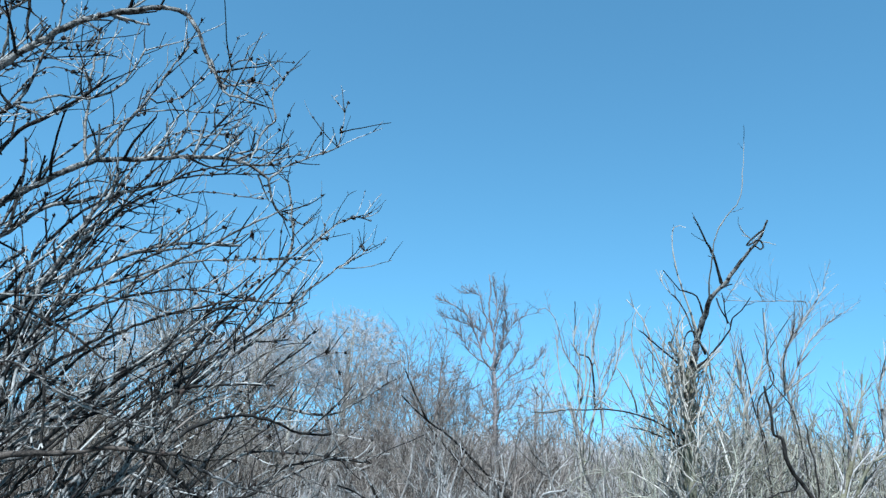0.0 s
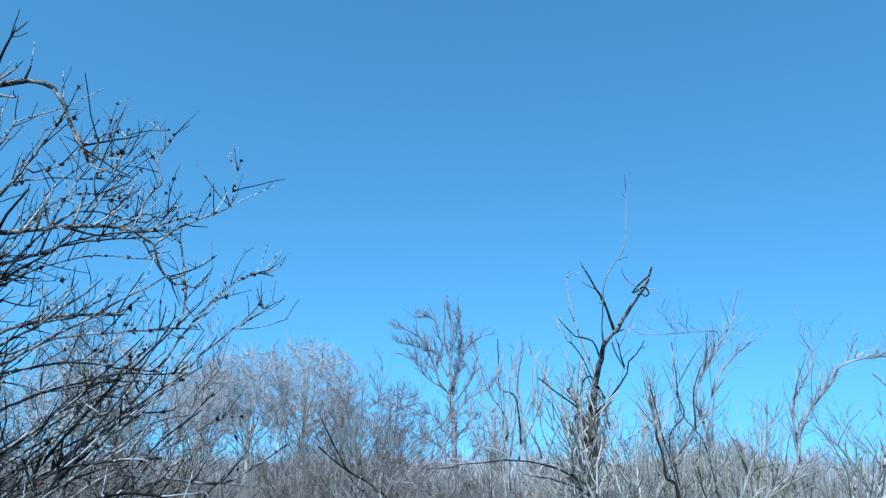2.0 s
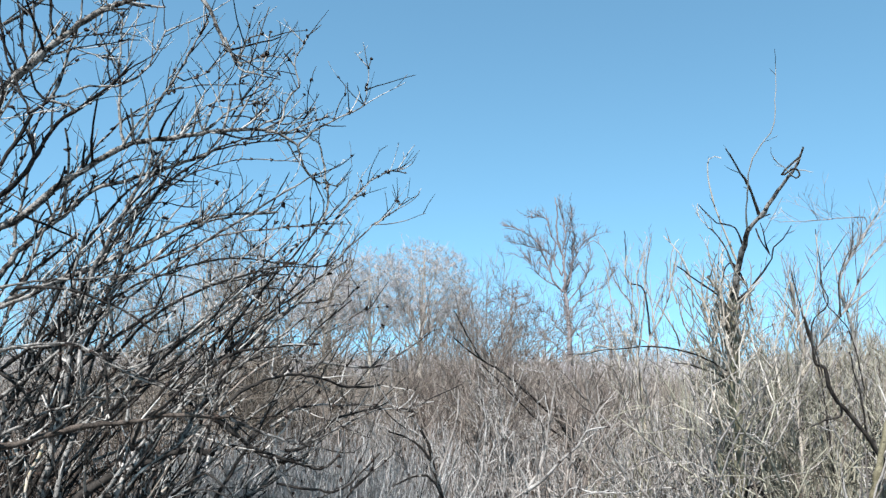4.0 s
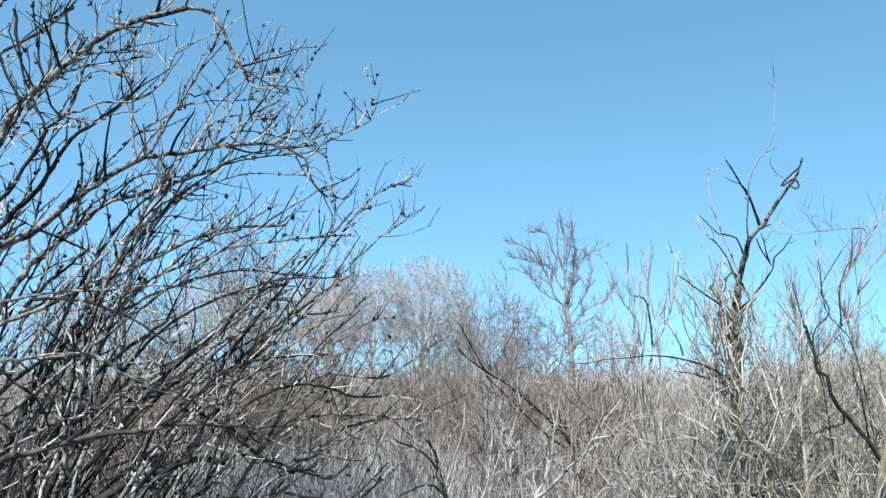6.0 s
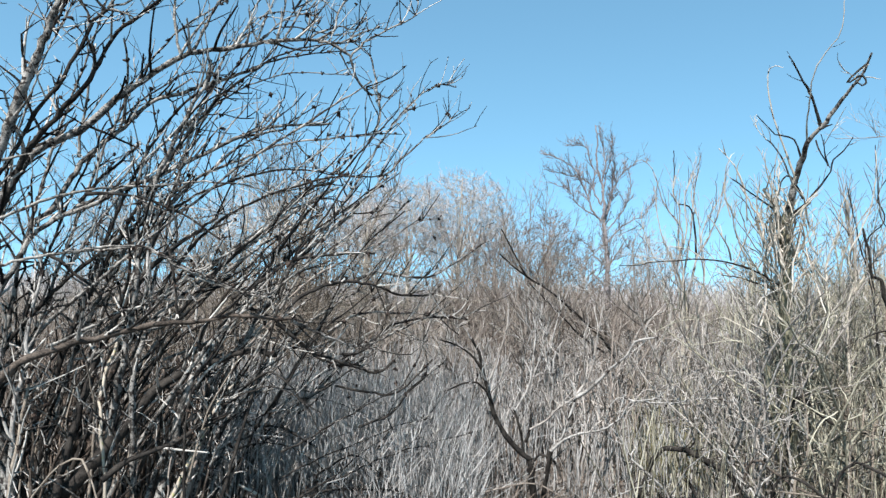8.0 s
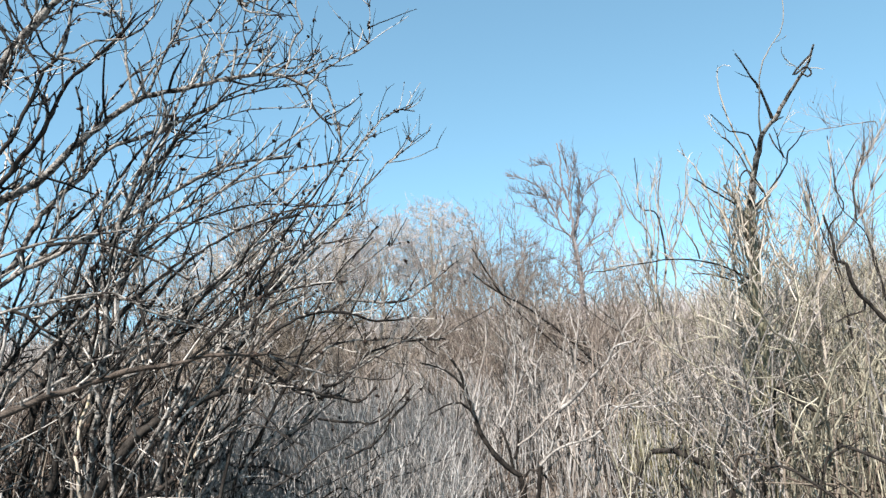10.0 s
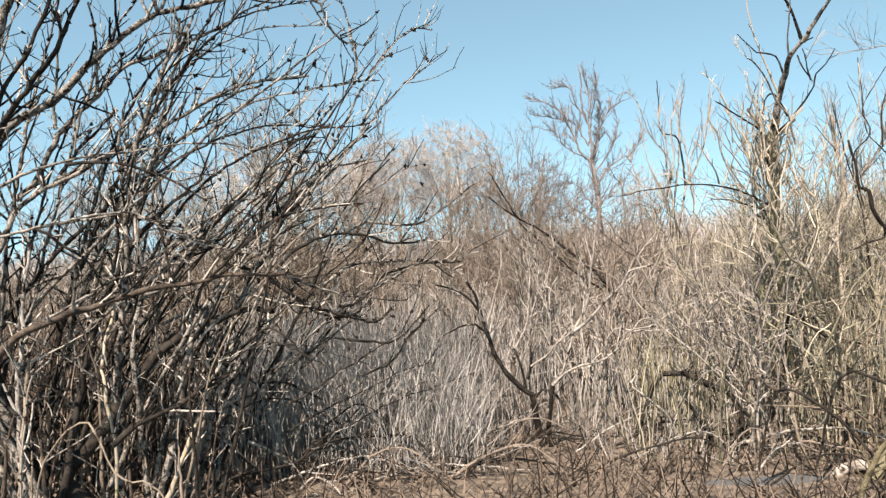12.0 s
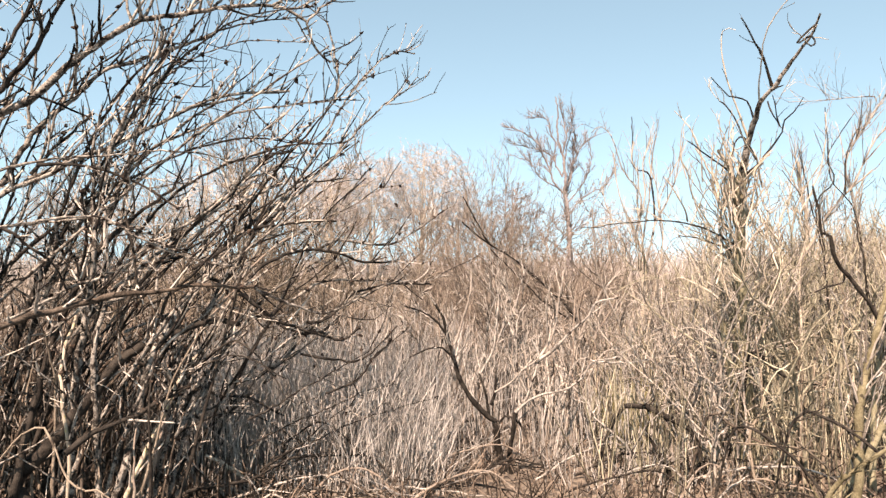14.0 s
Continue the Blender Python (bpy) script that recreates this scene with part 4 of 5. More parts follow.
small_tree("sapling", "straight greenish-grey sapling in dead stalks", (3.43, 7.2, 0), [
    ([(3.43, 7.2, -0.04), (3.46, 7.17, 1.04), (3.48, 7.13, 1.52), (3.51, 7.1, 1.98), (3.42, 7.03, 2.3), (3.38, 7.0, 2.58)], 0.034, 0.010),
    ([(3.48, 7.1, 1.7), (3.8, 7.1, 2.2), (4.1, 7.0, 2.5)], 0.014, 0.005),
], BARK_PALE, TWIG_PALE, 90, 160)
small_tree("sapling", "yellowish forked sapling with a broken stub", (3.0, 5.2, 0), [
    ([(3.0, 5.2, -0.04), (3.02, 5.2, 0.7), (3.09, 5.2, 1.17), (3.17, 5.2, 1.28), (3.27, 5.2, 1.46), (3.33, 5.2, 1.6), (3.30, 5.2, 1.74), (3.25, 5.2, 2.05)], 0.026, 0.008),
    ([(3.27, 5.2, 1.46), (3.32, 5.15, 1.62), (3.40, 5.1, 1.72), (3.6, 5.0, 1.85)], 0.013, 0.006),
], BARK_OLIVE, TWIG_PALE, 60, 90)
small_tree("sapling", "grey sapling with a swept crown", (5.56, 8.0, 0), [
    ([(5.58, 8.0, -0.04), (5.56, 8.0, 0.56), (5.54, 7.93, 1.3), (5.47, 7.87, 2.18), (5.59, 7.8, 2.5), (5.86, 7.73, 2.82), (6.04, 7.67, 3.05), (6.71, 7.6, 3.16)], 0.034, 0.007),
    ([(5.49, 7.9, 2.12), (5.44, 7.83, 2.56), (5.69, 7.77, 3.08), (5.53, 7.7, 3.36)], 0.016, 0.005),
], TWIG_GREY, TWIG_PALE, 110, 220)
small_tree("sapling", "grey sapling with tufted upper branches", (4.35, 7.6, 0), [
    ([(4.4, 7.6, -0.04), (4.34, 7.6, 1.2), (4.26, 7.6, 2.16), (4.12, 7.53, 2.63), (4.35, 7.47, 3.12), (4.59, 7.4, 3.47)], 0.03, 0.006),
    ([(4.4, 7.46, 3.2), (4.39, 7.45, 3.31), (4.11, 7.4, 3.28), (3.79, 7.36, 3.25), (3.44, 7.3, 3.21)], 0.006, 0.003),
    ([(4.2, 7.55, 2.4), (4.45, 7.5, 2.9), (4.75, 7.4, 3.2)], 0.012, 0.004),
], TWIG_GREY, TWIG_PALE, 110, 260)
small_tree("leaning_tree", "grey bare trunk leaning out of the thicket", (3.55, 4.6, 0), [
    ([(3.5, 4.6, -0.04), (3.62, 4.6, 0.9), (3.82, 4.6, 1.75), (3.95, 4.62, 2.05), (4.14, 4.65, 2.37), (4.38, 4.68, 2.73), (4.63, 4.7, 3.12)], 0.026, 0.012),
], TWIG_GREY, TWIG_GREY, 40, 60)
small_tree("broken_limb", "pale barkless limb leaning on the thicket", (3.0, 4.35, 0), [
    ([(2.9, 4.35, -0.04), (3.05, 4.33, 0.7), (3.22, 4.3, 1.16), (3.32, 4.28, 1.39), (3.46, 4.25, 1.61), (3.73, 4.22, 1.81), (4.04, 4.2, 2.0)], 0.040, 0.024),
    ([(3.35, 4.3, 1.0), (3.45, 4.3, 1.19), (3.59, 4.25, 1.43), (3.75, 4.2, 1.60)], 0.014, 0.006),
], BARK_PALE, TWIG_GREY, 70, 120)
small_tree("pale_stem", "thick olive-brown stem at the thicket edge", (2.49, 4.6, 0), [
    ([(2.50, 4.6, -0.05), (2.59, 4.62, 0.26), (2.62, 4.65, 0.64), (2.70, 4.68, 0.99), (2.79, 4.7, 1.27), (2.95, 4.75, 1.7)], 0.034, 0.015),
], BARK_MOSSY, TWIG_PALE, 40, 60)


def fallen(label, guide, r0, r1, material, twigs=12):
    own = base("fallen_branch", guide[0], label, "branch", "fallen branches")
    got = limb(own, guide, r0, r1, material, "stick")
    crowned(own, [got], twigs, (0.08, 0.3), twigs, material, 0.3)


fallen("dark broken branch lying among dead stalks", [(1.2, 5.8, 0.03), (1.35, 5.75, 0.45), (1.49, 5.7, 0.52), (1.61, 5.66, 0.49), (1.75, 5.6, 0.42), (1.87, 5.55, 0.33), (1.94, 5.5, 0.05)], 0.015, 0.024, BARK_DARK_SHADED)
fallen("forked branch lying against the olive-brown stem", [(2.05, 4.2, 0.03), (2.18, 4.13, 0.37), (2.27, 4.07, 0.48), (2.42, 4.0, 0.62)], 0.017, 0.012, BARK_MOSSY)
fallen("thin dark branch low in the thicket", [(1.7, 4.7, 0.05), (1.81, 4.6, 0.58), (2.1, 4.55, 0.45), (2.31, 4.5, 0.20)], 0.007, 0.009, BARK_DARK_SHADED)
fallen("bent dark branch low in the thicket", [(2.1, 4.8, 0.05), (2.24, 4.7, 0.63), (2.4, 4.6, 0.63), (2.52, 4.5, 0.55), (2.62, 4.4, 0.45)], 0.007, 0.010, BARK_DARK_SHADED)
fallen("dark branch lying at the foot of the elder", [(-1.75, 4.5, 0.05), (-1.59, 4.6, 0.21), (-1.26, 4.8, 0.22), (-1.01, 5.0, 0.31), (-0.65, 5.2, 0.28)], 0.012, 0.007, BARK_DARK_SHADED, 30)

fallen("dark branch bowed through the tan stalks", [(1.75, 5.35, 0.02), (1.9, 5.3, 0.52), (2.01, 5.27, 0.48), (2.15, 5.22, 0.39), (2.28, 5.18, 0.34), (2.41, 5.14, 0.28), (2.51, 5.1, 0.1)], 0.008, 0.010, BARK_BROWN)
fallen("black broken stump leaning in the reeds", [(1.74, 5.5, -0.1), (1.7, 5.49, 0.0), (1.62, 5.47, 0.13), (1.5, 5.45, 0.35)], 0.019, 0.012, BARK_DARK_SHADED)
fallen("dark branch caught among tan stalks", [(2.2, 5.6, 0.0), (2.31, 5.6, 0.92), (2.44, 5.58, 0.85), (2.55, 5.55, 0.77), (2.7, 5.53, 0.71), (2.84, 5.5, 0.71)], 0.010, 0.012, BARK_DARK_SHADED)
fallen("pale bent stick over the reeds", [(1.55, 5.4, 0.0), (1.62, 5.4, 0.17), (1.76, 5.36, 0.26), (1.88, 5.33, 0.32), (2.01, 5.3, 0.41)], 0.007, 0.005, TWIG_PALE)
fallen("long pale stick leaning in the reeds", [(1.5, 5.95, 0.0), (1.76, 5.9, 0.9), (2.01, 5.83, 1.07), (2.11, 5.79, 1.19), (2.25, 5.75, 1.31), (2.43, 5.7, 1.43)], 0.009, 0.005, TWIG_PALE)
fallen("long pale stick leaning in the reeds", [(1.0, 6.3, 0.0), (1.3, 6.2, 0.8), (1.47, 6.1, 0.92), (1.66, 6, 1.05), (1.84, 5.9, 1.14)], 0.008, 0.005, TWIG_PALE)
fallen("grey stick lying across the reed tops", [(0.9, 6.05, 0.0), (1.04, 6, 0.78), (1.25, 5.95, 0.82), (1.5, 5.9, 0.82), (1.75, 5.85, 0.87), (1.95, 5.8, 0.86)], 0.008, 0.006, TWIG_GREY)
fallen("grey bleached log end at the pool", [(2.31, 5.05, -0.12), (2.39, 5.02, -0.05), (2.5, 4.98, -0.01), (2.59, 4.95, -0.03)], 0.040, 0.032, TWIG_GREY, 3)
fallen("pale broken branch at the foot of the elder", [(-1.6, 5, 0.33), (-1.5, 5.05, 0.27), (-1.4, 5.11, 0.17), (-1.33, 5.15, 0.09), (-1.27, 5.2, -0.02)], 0.010, 0.020, BARK_LIGHT, 4)
fallen("pale upright broken stalk by the elder", [(-1.34, 5.1, -0.02), (-1.33, 5.1, 0.13), (-1.31, 5.1, 0.26), (-1.25, 5.1, 0.41), (-1.17, 5.1, 0.59)], 0.010, 0.005, TWIG_PALE, 4)
fallen("dark low branch trailing from the elder", [(-2.0, 5.05, 0.0), (-1.72, 5.1, 0.74), (-1.57, 5.12, 0.71), (-1.36, 5.16, 0.68), (-1.21, 5.18, 0.6), (-1.11, 5.2, 0.55)], 0.012, 0.008, BARK_DARK_SHADED)
fallen("black kinked branch lying on dead reed", [(-1.3, 5.3, 0.0), (-1.2, 5.3, 0.24), (-1.04, 5.33, 0.32), (-0.87, 5.36, 0.42), (-0.78, 5.38, 0.31), (-0.67, 5.4, 0.34)], 0.013, 0.008, BARK_DARK_SHADED)
fallen("black branch lying on dead reed", [(-1.2, 5.3, 0.02), (-1.08, 5.3, 0.27), (-0.88, 5.34, 0.23), (-0.75, 5.38, 0.25), (-0.64, 5.4, 0.22)], 0.012, 0.008, BARK_DARK_SHADED)
fallen("pale broken cane among reed stalks", [(-0.95, 5.4, 0.0), (-0.86, 5.4, 0.73), (-0.76, 5.4, 0.64), (-0.65, 5.4, 0.53), (-0.57, 5.4, 0.48)], 0.007, 0.008, TWIG_PALE, 4)
fallen("pale cane lying over reed stalks", [(-0.75, 5.4, 0.0), (-0.66, 5.4, 0.56), (-0.46, 5.46, 0.44), (-0.21, 5.53, 0.44), (0.04, 5.6, 0.44)], 0.008, 0.006, TWIG_PALE, 6)
fallen("long pale stick lying on the ground", [(-1.18, 5.3, 0.0), (-0.89, 5.33, 0.03), (-0.64, 5.36, 0.06), (-0.52, 5.37, 0.06), (-0.23, 5.4, 0.1)], 0.010, 0.008, TWIG_PALE, 6)
fallen("pale dry bramble cane bent over in front of the elder", [(-1.95, 3.0, -0.02), (-1.88, 2.97, 0.55), (-1.8, 2.95, 0.81), (-1.68, 2.93, 0.94), (-1.59, 2.92, 0.97), (-1.53, 2.9, 0.88), (-1.47, 2.88, 0.77), (-1.39, 2.87, 0.73), (-1.28, 2.85, 0.70), (-1.1, 2.8, 0.3), (-1.02, 2.8, 0.0)], 0.0045, 0.0035, BARK_TAN, 5)
for i in range(30):
    x, y, turn, long = rng.uniform(-1.7, 2.0), rng.uniform(4.5, 5.9), rng.uniform(-0.7, 0.7), rng.uniform(0.4, 1.2)
    ahead = np.array([math.cos(turn), math.sin(turn), 0]) * long
    start = np.array([x, y, 0.02])
    fallen("dry stick lying across broken reed stalks", [start, start + ahead * 0.35 + [0, 0, rng.uniform(0.03, 0.22)], start + ahead * 0.7 + [0, 0, rng.uniform(0.05, 0.25)], start + ahead + [0, 0, 0.04]], rng.uniform(0.006, 0.014), 0.004, (BARK_DARK_SHADED, TWIG_GREY, BARK_DARK_SHADED, TWIG_RED)[i % 4], 8)
MOSS = wood("mossy_grass", (0.09, 0.085, 0.035), (0.20, 0.19, 0.09), (0.34, 0.31, 0.17), 6)
tuft_curves, tuft_radii = stems_from((1.68, 6.5, 0), 90, 0.22, (0.3, 0.75), (0, 14), (0.003, 0.006), 6, 0.06, 0.0)
tagged(Bundle().add(tuft_curves, tuft_radii, 3).part("grass_tuft", MOSS), "olive-green grass tuft beside the broken branch", "grass", kind="stuff")

# ---- the big elder beside the camera ----
rng = np.random.default_rng(23)
elder = base("elder_shrub", (-2.2, 4.3, 0), "large bare grey elder with arching knotty limbs", "shrub")
e_limbs = []


def elder_limb(r0, r1, material, *guide):
    e_limbs.append(limb(elder, guide, r0, r1, material, sides=7, wobble=0.008))


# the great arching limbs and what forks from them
elder_limb(0.055, 0.009, BARK_GREY_SHADED, (-2.5, 4.2, -0.05), (-2.95, 4.3, 1.2), (-2.95, 4.3, 2.3), (-2.59, 4.29, 3.27), (-2.38, 4.28, 3.53), (-2.04, 4.26, 3.81), (-1.67, 4.25, 3.98), (-1.43, 4.24, 4.0), (-1.30, 4.22, 3.87), (-1.22, 4.21, 3.69), (-1.11, 4.2, 3.51))
elder_limb(0.052, 0.008, BARK_GREY_SHADED, (-2.6, 4.4, -0.05), (-3.3, 4.5, 1.3), (-3.02, 4.6, 2.39), (-2.63, 4.68, 2.70), (-2.37, 4.76, 2.96), (-2.04, 4.83, 3.19), (-1.75, 4.91, 3.29), (-1.38, 4.99, 3.37), (-1.13, 5.07, 3.39), (-0.95, 5.14, 3.30), (-0.93, 5.22, 3.18), (-0.80, 5.3, 3.07))
elder_limb(0.040, 0.009, BARK_DARK_SHADED, (-2.5, 4.3, -0.05), (-3.1, 4.45, 1.4), (-2.95, 4.5, 2.35), (-2.70, 4.5, 2.72), (-2.57, 4.5, 2.86), (-2.46, 4.5, 3.02), (-2.32, 4.5, 3.25), (-2.08, 4.5, 3.43), (-1.92, 4.5, 3.60))
elder_limb(0.009, 0.003, ELDER_TWIG_SHADED, (-0.96, 5.16, 3.31), (-0.84, 5.3, 3.49), (-0.64, 5.4, 3.64), (-0.52, 5.5, 3.75), (-0.50, 5.55, 4.1))
elder_limb(0.024, 0.009, BARK_GREY_SHADED, (-2.4, 4.2, -0.05), (-2.9, 4.2, 1.0), (-2.76, 4.3, 1.88), (-2.40, 4.48, 2.17), (-2.03, 4.66, 2.39), (-1.86, 4.84, 2.55), (-1.49, 5.02, 2.76), (-1.08, 5.2, 2.84))
elder_limb(0.026, 0.004, BARK_GREY_SHADED, (-2.0, 4.3, -0.05), (-1.85, 4.4, 0.6), (-1.75, 4.5, 1.08), (-1.40, 4.92, 1.75), (-1.0, 5.35, 2.27), (-0.82, 5.56, 2.67), (-0.62, 5.78, 3.08), (-0.40, 5.99, 3.33), (-0.27, 6.2, 3.40))
elder_limb(0.026, 0.004, BARK_GREY_SHADED, (-1.9, 4.5, -0.05), (-1.75, 4.6, 0.5), (-1.65, 4.7, 0.98), (-1.29, 5.0, 1.82), (-0.95, 5.15, 2.17), (-0.60, 5.45, 2.63), (-0.41, 5.6, 2.83), (-0.28, 5.75, 2.96), (-0.25, 5.9, 3.06))
elder_limb(0.015, 0.003, TWIG_RED, (-1.8, 4.4, -0.05), (-1.65, 4.6, 0.95), (-1.37, 4.89, 1.46), (-1.17, 5.03, 1.70), (-0.97, 5.17, 1.83), (-0.76, 5.31, 1.98), (-0.47, 5.46, 2.16), (-0.29, 5.6, 2.21))
elder_limb(0.025, 0.010, BARK_BROWN, (-2.6, 3.6, 0.9), (-2.35, 3.7, 1.24), (-2.08, 3.93, 1.36), (-1.86, 4.05, 1.42), (-1.58, 4.17, 1.46), (-1.33, 4.28, 1.49), (-1.09, 4.4, 1.47))
elder_limb(0.011, 0.004, BARK_GREY_SHADED, (-1.12, 4.39, 1.47), (-0.93, 4.52, 1.36), (-0.75, 4.64, 1.30), (-0.56, 4.76, 1.40), (-0.31, 4.88, 1.51), (-0.08, 5.0, 1.47))
elder_limb(0.011, 0.004, ELDER_TWIG_SHADED, (-2.9, 4.2, 2.0), (-2.53, 4.3, 2.19), (-2.14, 4.42, 2.27), (-1.69, 4.55, 2.30), (-1.48, 4.68, 2.30), (-1.39, 4.8, 2.27))
elder_limb(0.010, 0.004, ELDER_TWIG_SHADED, (-2.9, 3.9, 1.65), (-2.55, 4.0, 1.78), (-2.40, 4.04, 1.82), (-1.94, 4.08, 1.88), (-1.85, 4.12, 1.85), (-1.60, 4.16, 1.74), (-1.31, 4.2, 1.60))
elder_limb(0.030, 0.010, BARK_DARK_SHADED, (-2.40, 4.05, -0.05), (-2.38, 4.1, 0.27), (-2.36, 4.27, 0.79), (-2.29, 4.45, 1.30), (-2.07, 4.62, 1.79), (-1.74, 4.8, 2.12))
# further limbs, forks and long shoots
elder_limb(0.0270, 0.0100, BARK_DARK_SHADED, (-2.6, 4.3, -0.05), (-3.1, 4.35, 1.2), (-3.1, 4.35, 2), (-2.87, 4.35, 2.44), (-2.73, 4.35, 2.71), (-2.64, 4.35, 2.81), (-2.55, 4.35, 2.96), (-2.46, 4.35, 3.12), (-2.39, 4.35, 3.27), (-2.31, 4.35, 3.34))
elder_limb(0.0100, 0.0049, ELDER_TWIG_SHADED, (-2.31, 4.35, 3.34), (-2.25, 4.34, 3.51), (-2.2, 4.32, 3.68), (-2.16, 4.31, 3.82), (-2.13, 4.3, 4))
elder_limb(0.0083, 0.0048, BARK_DARK_SHADED, (-2.32, 4.35, 3.35), (-2.38, 4.33, 3.4), (-2.42, 4.3, 3.53), (-2.46, 4.27, 3.68), (-2.48, 4.24, 3.85), (-2.49, 4.2, 4.02))
elder_limb(0.0083, 0.0053, ELDER_TWIG_SHADED, (-2.31, 4.35, 3.35), (-2.21, 4.38, 3.38), (-2.1, 4.42, 3.45), (-1.96, 4.47, 3.48), (-1.83, 4.52, 3.59), (-1.77, 4.56, 3.75), (-1.73, 4.6, 3.92))
elder_limb(0.0082, 0.0049, ELDER_TWIG_SHADED, (-2.27, 4.3, 3.32), (-2.2, 4.3, 3.3), (-2.12, 4.3, 3.27))
elder_limb(0.0256, 0.0084, BARK_GREY_SHADED, (-2.8, 4.5, -0.05), (-3.5, 4.5, 1.5), (-3.4, 4.5, 2.8), (-3.08, 4.5, 3.6), (-2.89, 4.47, 3.73), (-2.74, 4.45, 3.86), (-2.63, 4.44, 3.91), (-2.48, 4.42, 3.99), (-2.34, 4.4, 4.11))
elder_limb(0.0096, 0.0065, BARK_DARK_SHADED, (-2.6, 4.2, 3.98), (-2.56, 4.22, 3.73), (-2.5, 4.23, 3.52), (-2.41, 4.24, 3.34), (-2.36, 4.25, 3.22))
elder_limb(0.0094, 0.0064, BARK_DARK_SHADED, (-2.59, 4.1, 3.64), (-2.55, 4.13, 3.51), (-2.5, 4.15, 3.4), (-2.49, 4.17, 3.3), (-2.56, 4.2, 3.16))
elder_limb(0.0096, 0.0065, BARK_DARK_SHADED, (-2.28, 4.2, 3.99), (-2.26, 4.23, 3.78), (-2.22, 4.25, 3.68))
elder_limb(0.0099, 0.0047, ELDER_TWIG_SHADED, (-2.4, 4.3, 3.56), (-2.37, 4.24, 3.71), (-2.35, 4.16, 3.89), (-2.32, 4.1, 4.04))
elder_limb(0.0111, 0.0055, ELDER_TWIG_SHADED, (-2.05, 4.85, 3.2), (-2.09, 4.84, 3.46), (-2.11, 4.82, 3.78), (-2.11, 4.8, 4.14))
elder_limb(0.0111, 0.0056, ELDER_TWIG_SHADED, (-2, 4.85, 3.23), (-1.91, 4.86, 3.44), (-1.84, 4.87, 3.6), (-1.76, 4.88, 3.73), (-1.67, 4.89, 3.93), (-1.56, 4.9, 4.13))
elder_limb(0.0075, 0.0038, ELDER_TWIG_SHADED, (-1.76, 4.9, 3.73), (-1.71, 4.93, 3.72), (-1.57, 5, 3.8))
elder_limb(0.0076, 0.0038, ELDER_TWIG_SHADED, (-1.56, 4.95, 3.35), (-1.59, 4.93, 3.44), (-1.62, 4.9, 3.59))
elder_limb(0.0076, 0.0039, ELDER_TWIG_SHADED, (-1.56, 4.95, 3.36), (-1.52, 5.03, 3.58), (-1.46, 5.1, 3.79))
elder_limb(0.0095, 0.0038, ELDER_TWIG_SHADED, (-1.38, 4.98, 3.37), (-1.34, 4.99, 3.46), (-1.29, 4.99, 3.55), (-1.25, 4.99, 3.63), (-1.18, 5, 3.74))
elder_limb(0.0077, 0.0038, ELDER_TWIG_SHADED, (-1.31, 5, 3.55), (-1.33, 4.96, 3.62), (-1.32, 4.9, 3.71))
elder_limb(0.0077, 0.0040, ELDER_TWIG_SHADED, (-1.55, 5, 3.38), (-1.49, 5.05, 3.47), (-1.43, 5.09, 3.55), (-1.34, 5.14, 3.61), (-1.22, 5.2, 3.63))
elder_limb(0.0097, 0.0040, ELDER_TWIG_SHADED, (-1.17, 5.07, 3.4), (-1.05, 5.09, 3.48), (-1.04, 5.11, 3.57), (-1, 5.13, 3.69), (-0.95, 5.14, 3.76), (-1, 5.16, 3.94), (-0.97, 5.18, 4.05), (-0.92, 5.2, 4.17))
elder_limb(0.0077, 0.0041, ELDER_TWIG_SHADED, (-1.21, 5.05, 3.43), (-1.1, 5.13, 3.51), (-1.01, 5.19, 3.55), (-0.93, 5.24, 3.55), (-0.87, 5.3, 3.66))
elder_limb(0.0078, 0.0041, ELDER_TWIG_SHADED, (-1.05, 5.1, 3.39), (-0.93, 5.23, 3.48), (-0.85, 5.33, 3.56), (-0.78, 5.4, 3.62))
elder_limb(0.0080, 0.0041, ELDER_TWIG_SHADED, (-0.93, 5.2, 3.18), (-0.86, 5.28, 3.09), (-0.78, 5.34, 3.08), (-0.7, 5.4, 3.08))
elder_limb(0.0105, 0.0064, ELDER_TWIG_SHADED, (-0.81, 5.5, 2.82), (-0.78, 5.53, 3.03), (-0.82, 5.56, 3.24), (-0.88, 5.6, 3.47))
elder_limb(0.0090, 0.0047, ELDER_TWIG_SHADED, (-0.64, 5.9, 3.09), (-0.58, 6.03, 3.16), (-0.56, 6.1, 3.21))
elder_limb(0.0069, 0.0047, ELDER_TWIG_SHADED, (-0.42, 6, 3.33), (-0.34, 6.09, 3.38), (-0.24, 6.2, 3.39))
elder_limb(0.0080, 0.0048, ELDER_TWIG_SHADED, (-1.22, 4.2, 3.69), (-1.15, 4.2, 3.55), (-1.08, 4.2, 3.48), (-0.96, 4.2, 3.45))
elder_limb(0.0064, 0.0033, ELDER_TWIG_SHADED, (-1.11, 4.2, 3.52), (-1.06, 4.23, 3.56), (-0.94, 4.3, 3.63))
elder_limb(0.0064, 0.0031, ELDER_TWIG_SHADED, (-1.12, 4.2, 3.54), (-1.08, 4.16, 3.6), (-1.04, 4.13, 3.66), (-0.96, 4.1, 3.67))
elder_limb(0.0064, 0.0033, ELDER_TWIG_SHADED, (-0.98, 4.2, 3.47), (-0.97, 4.24, 3.61), (-0.97, 4.3, 3.78))
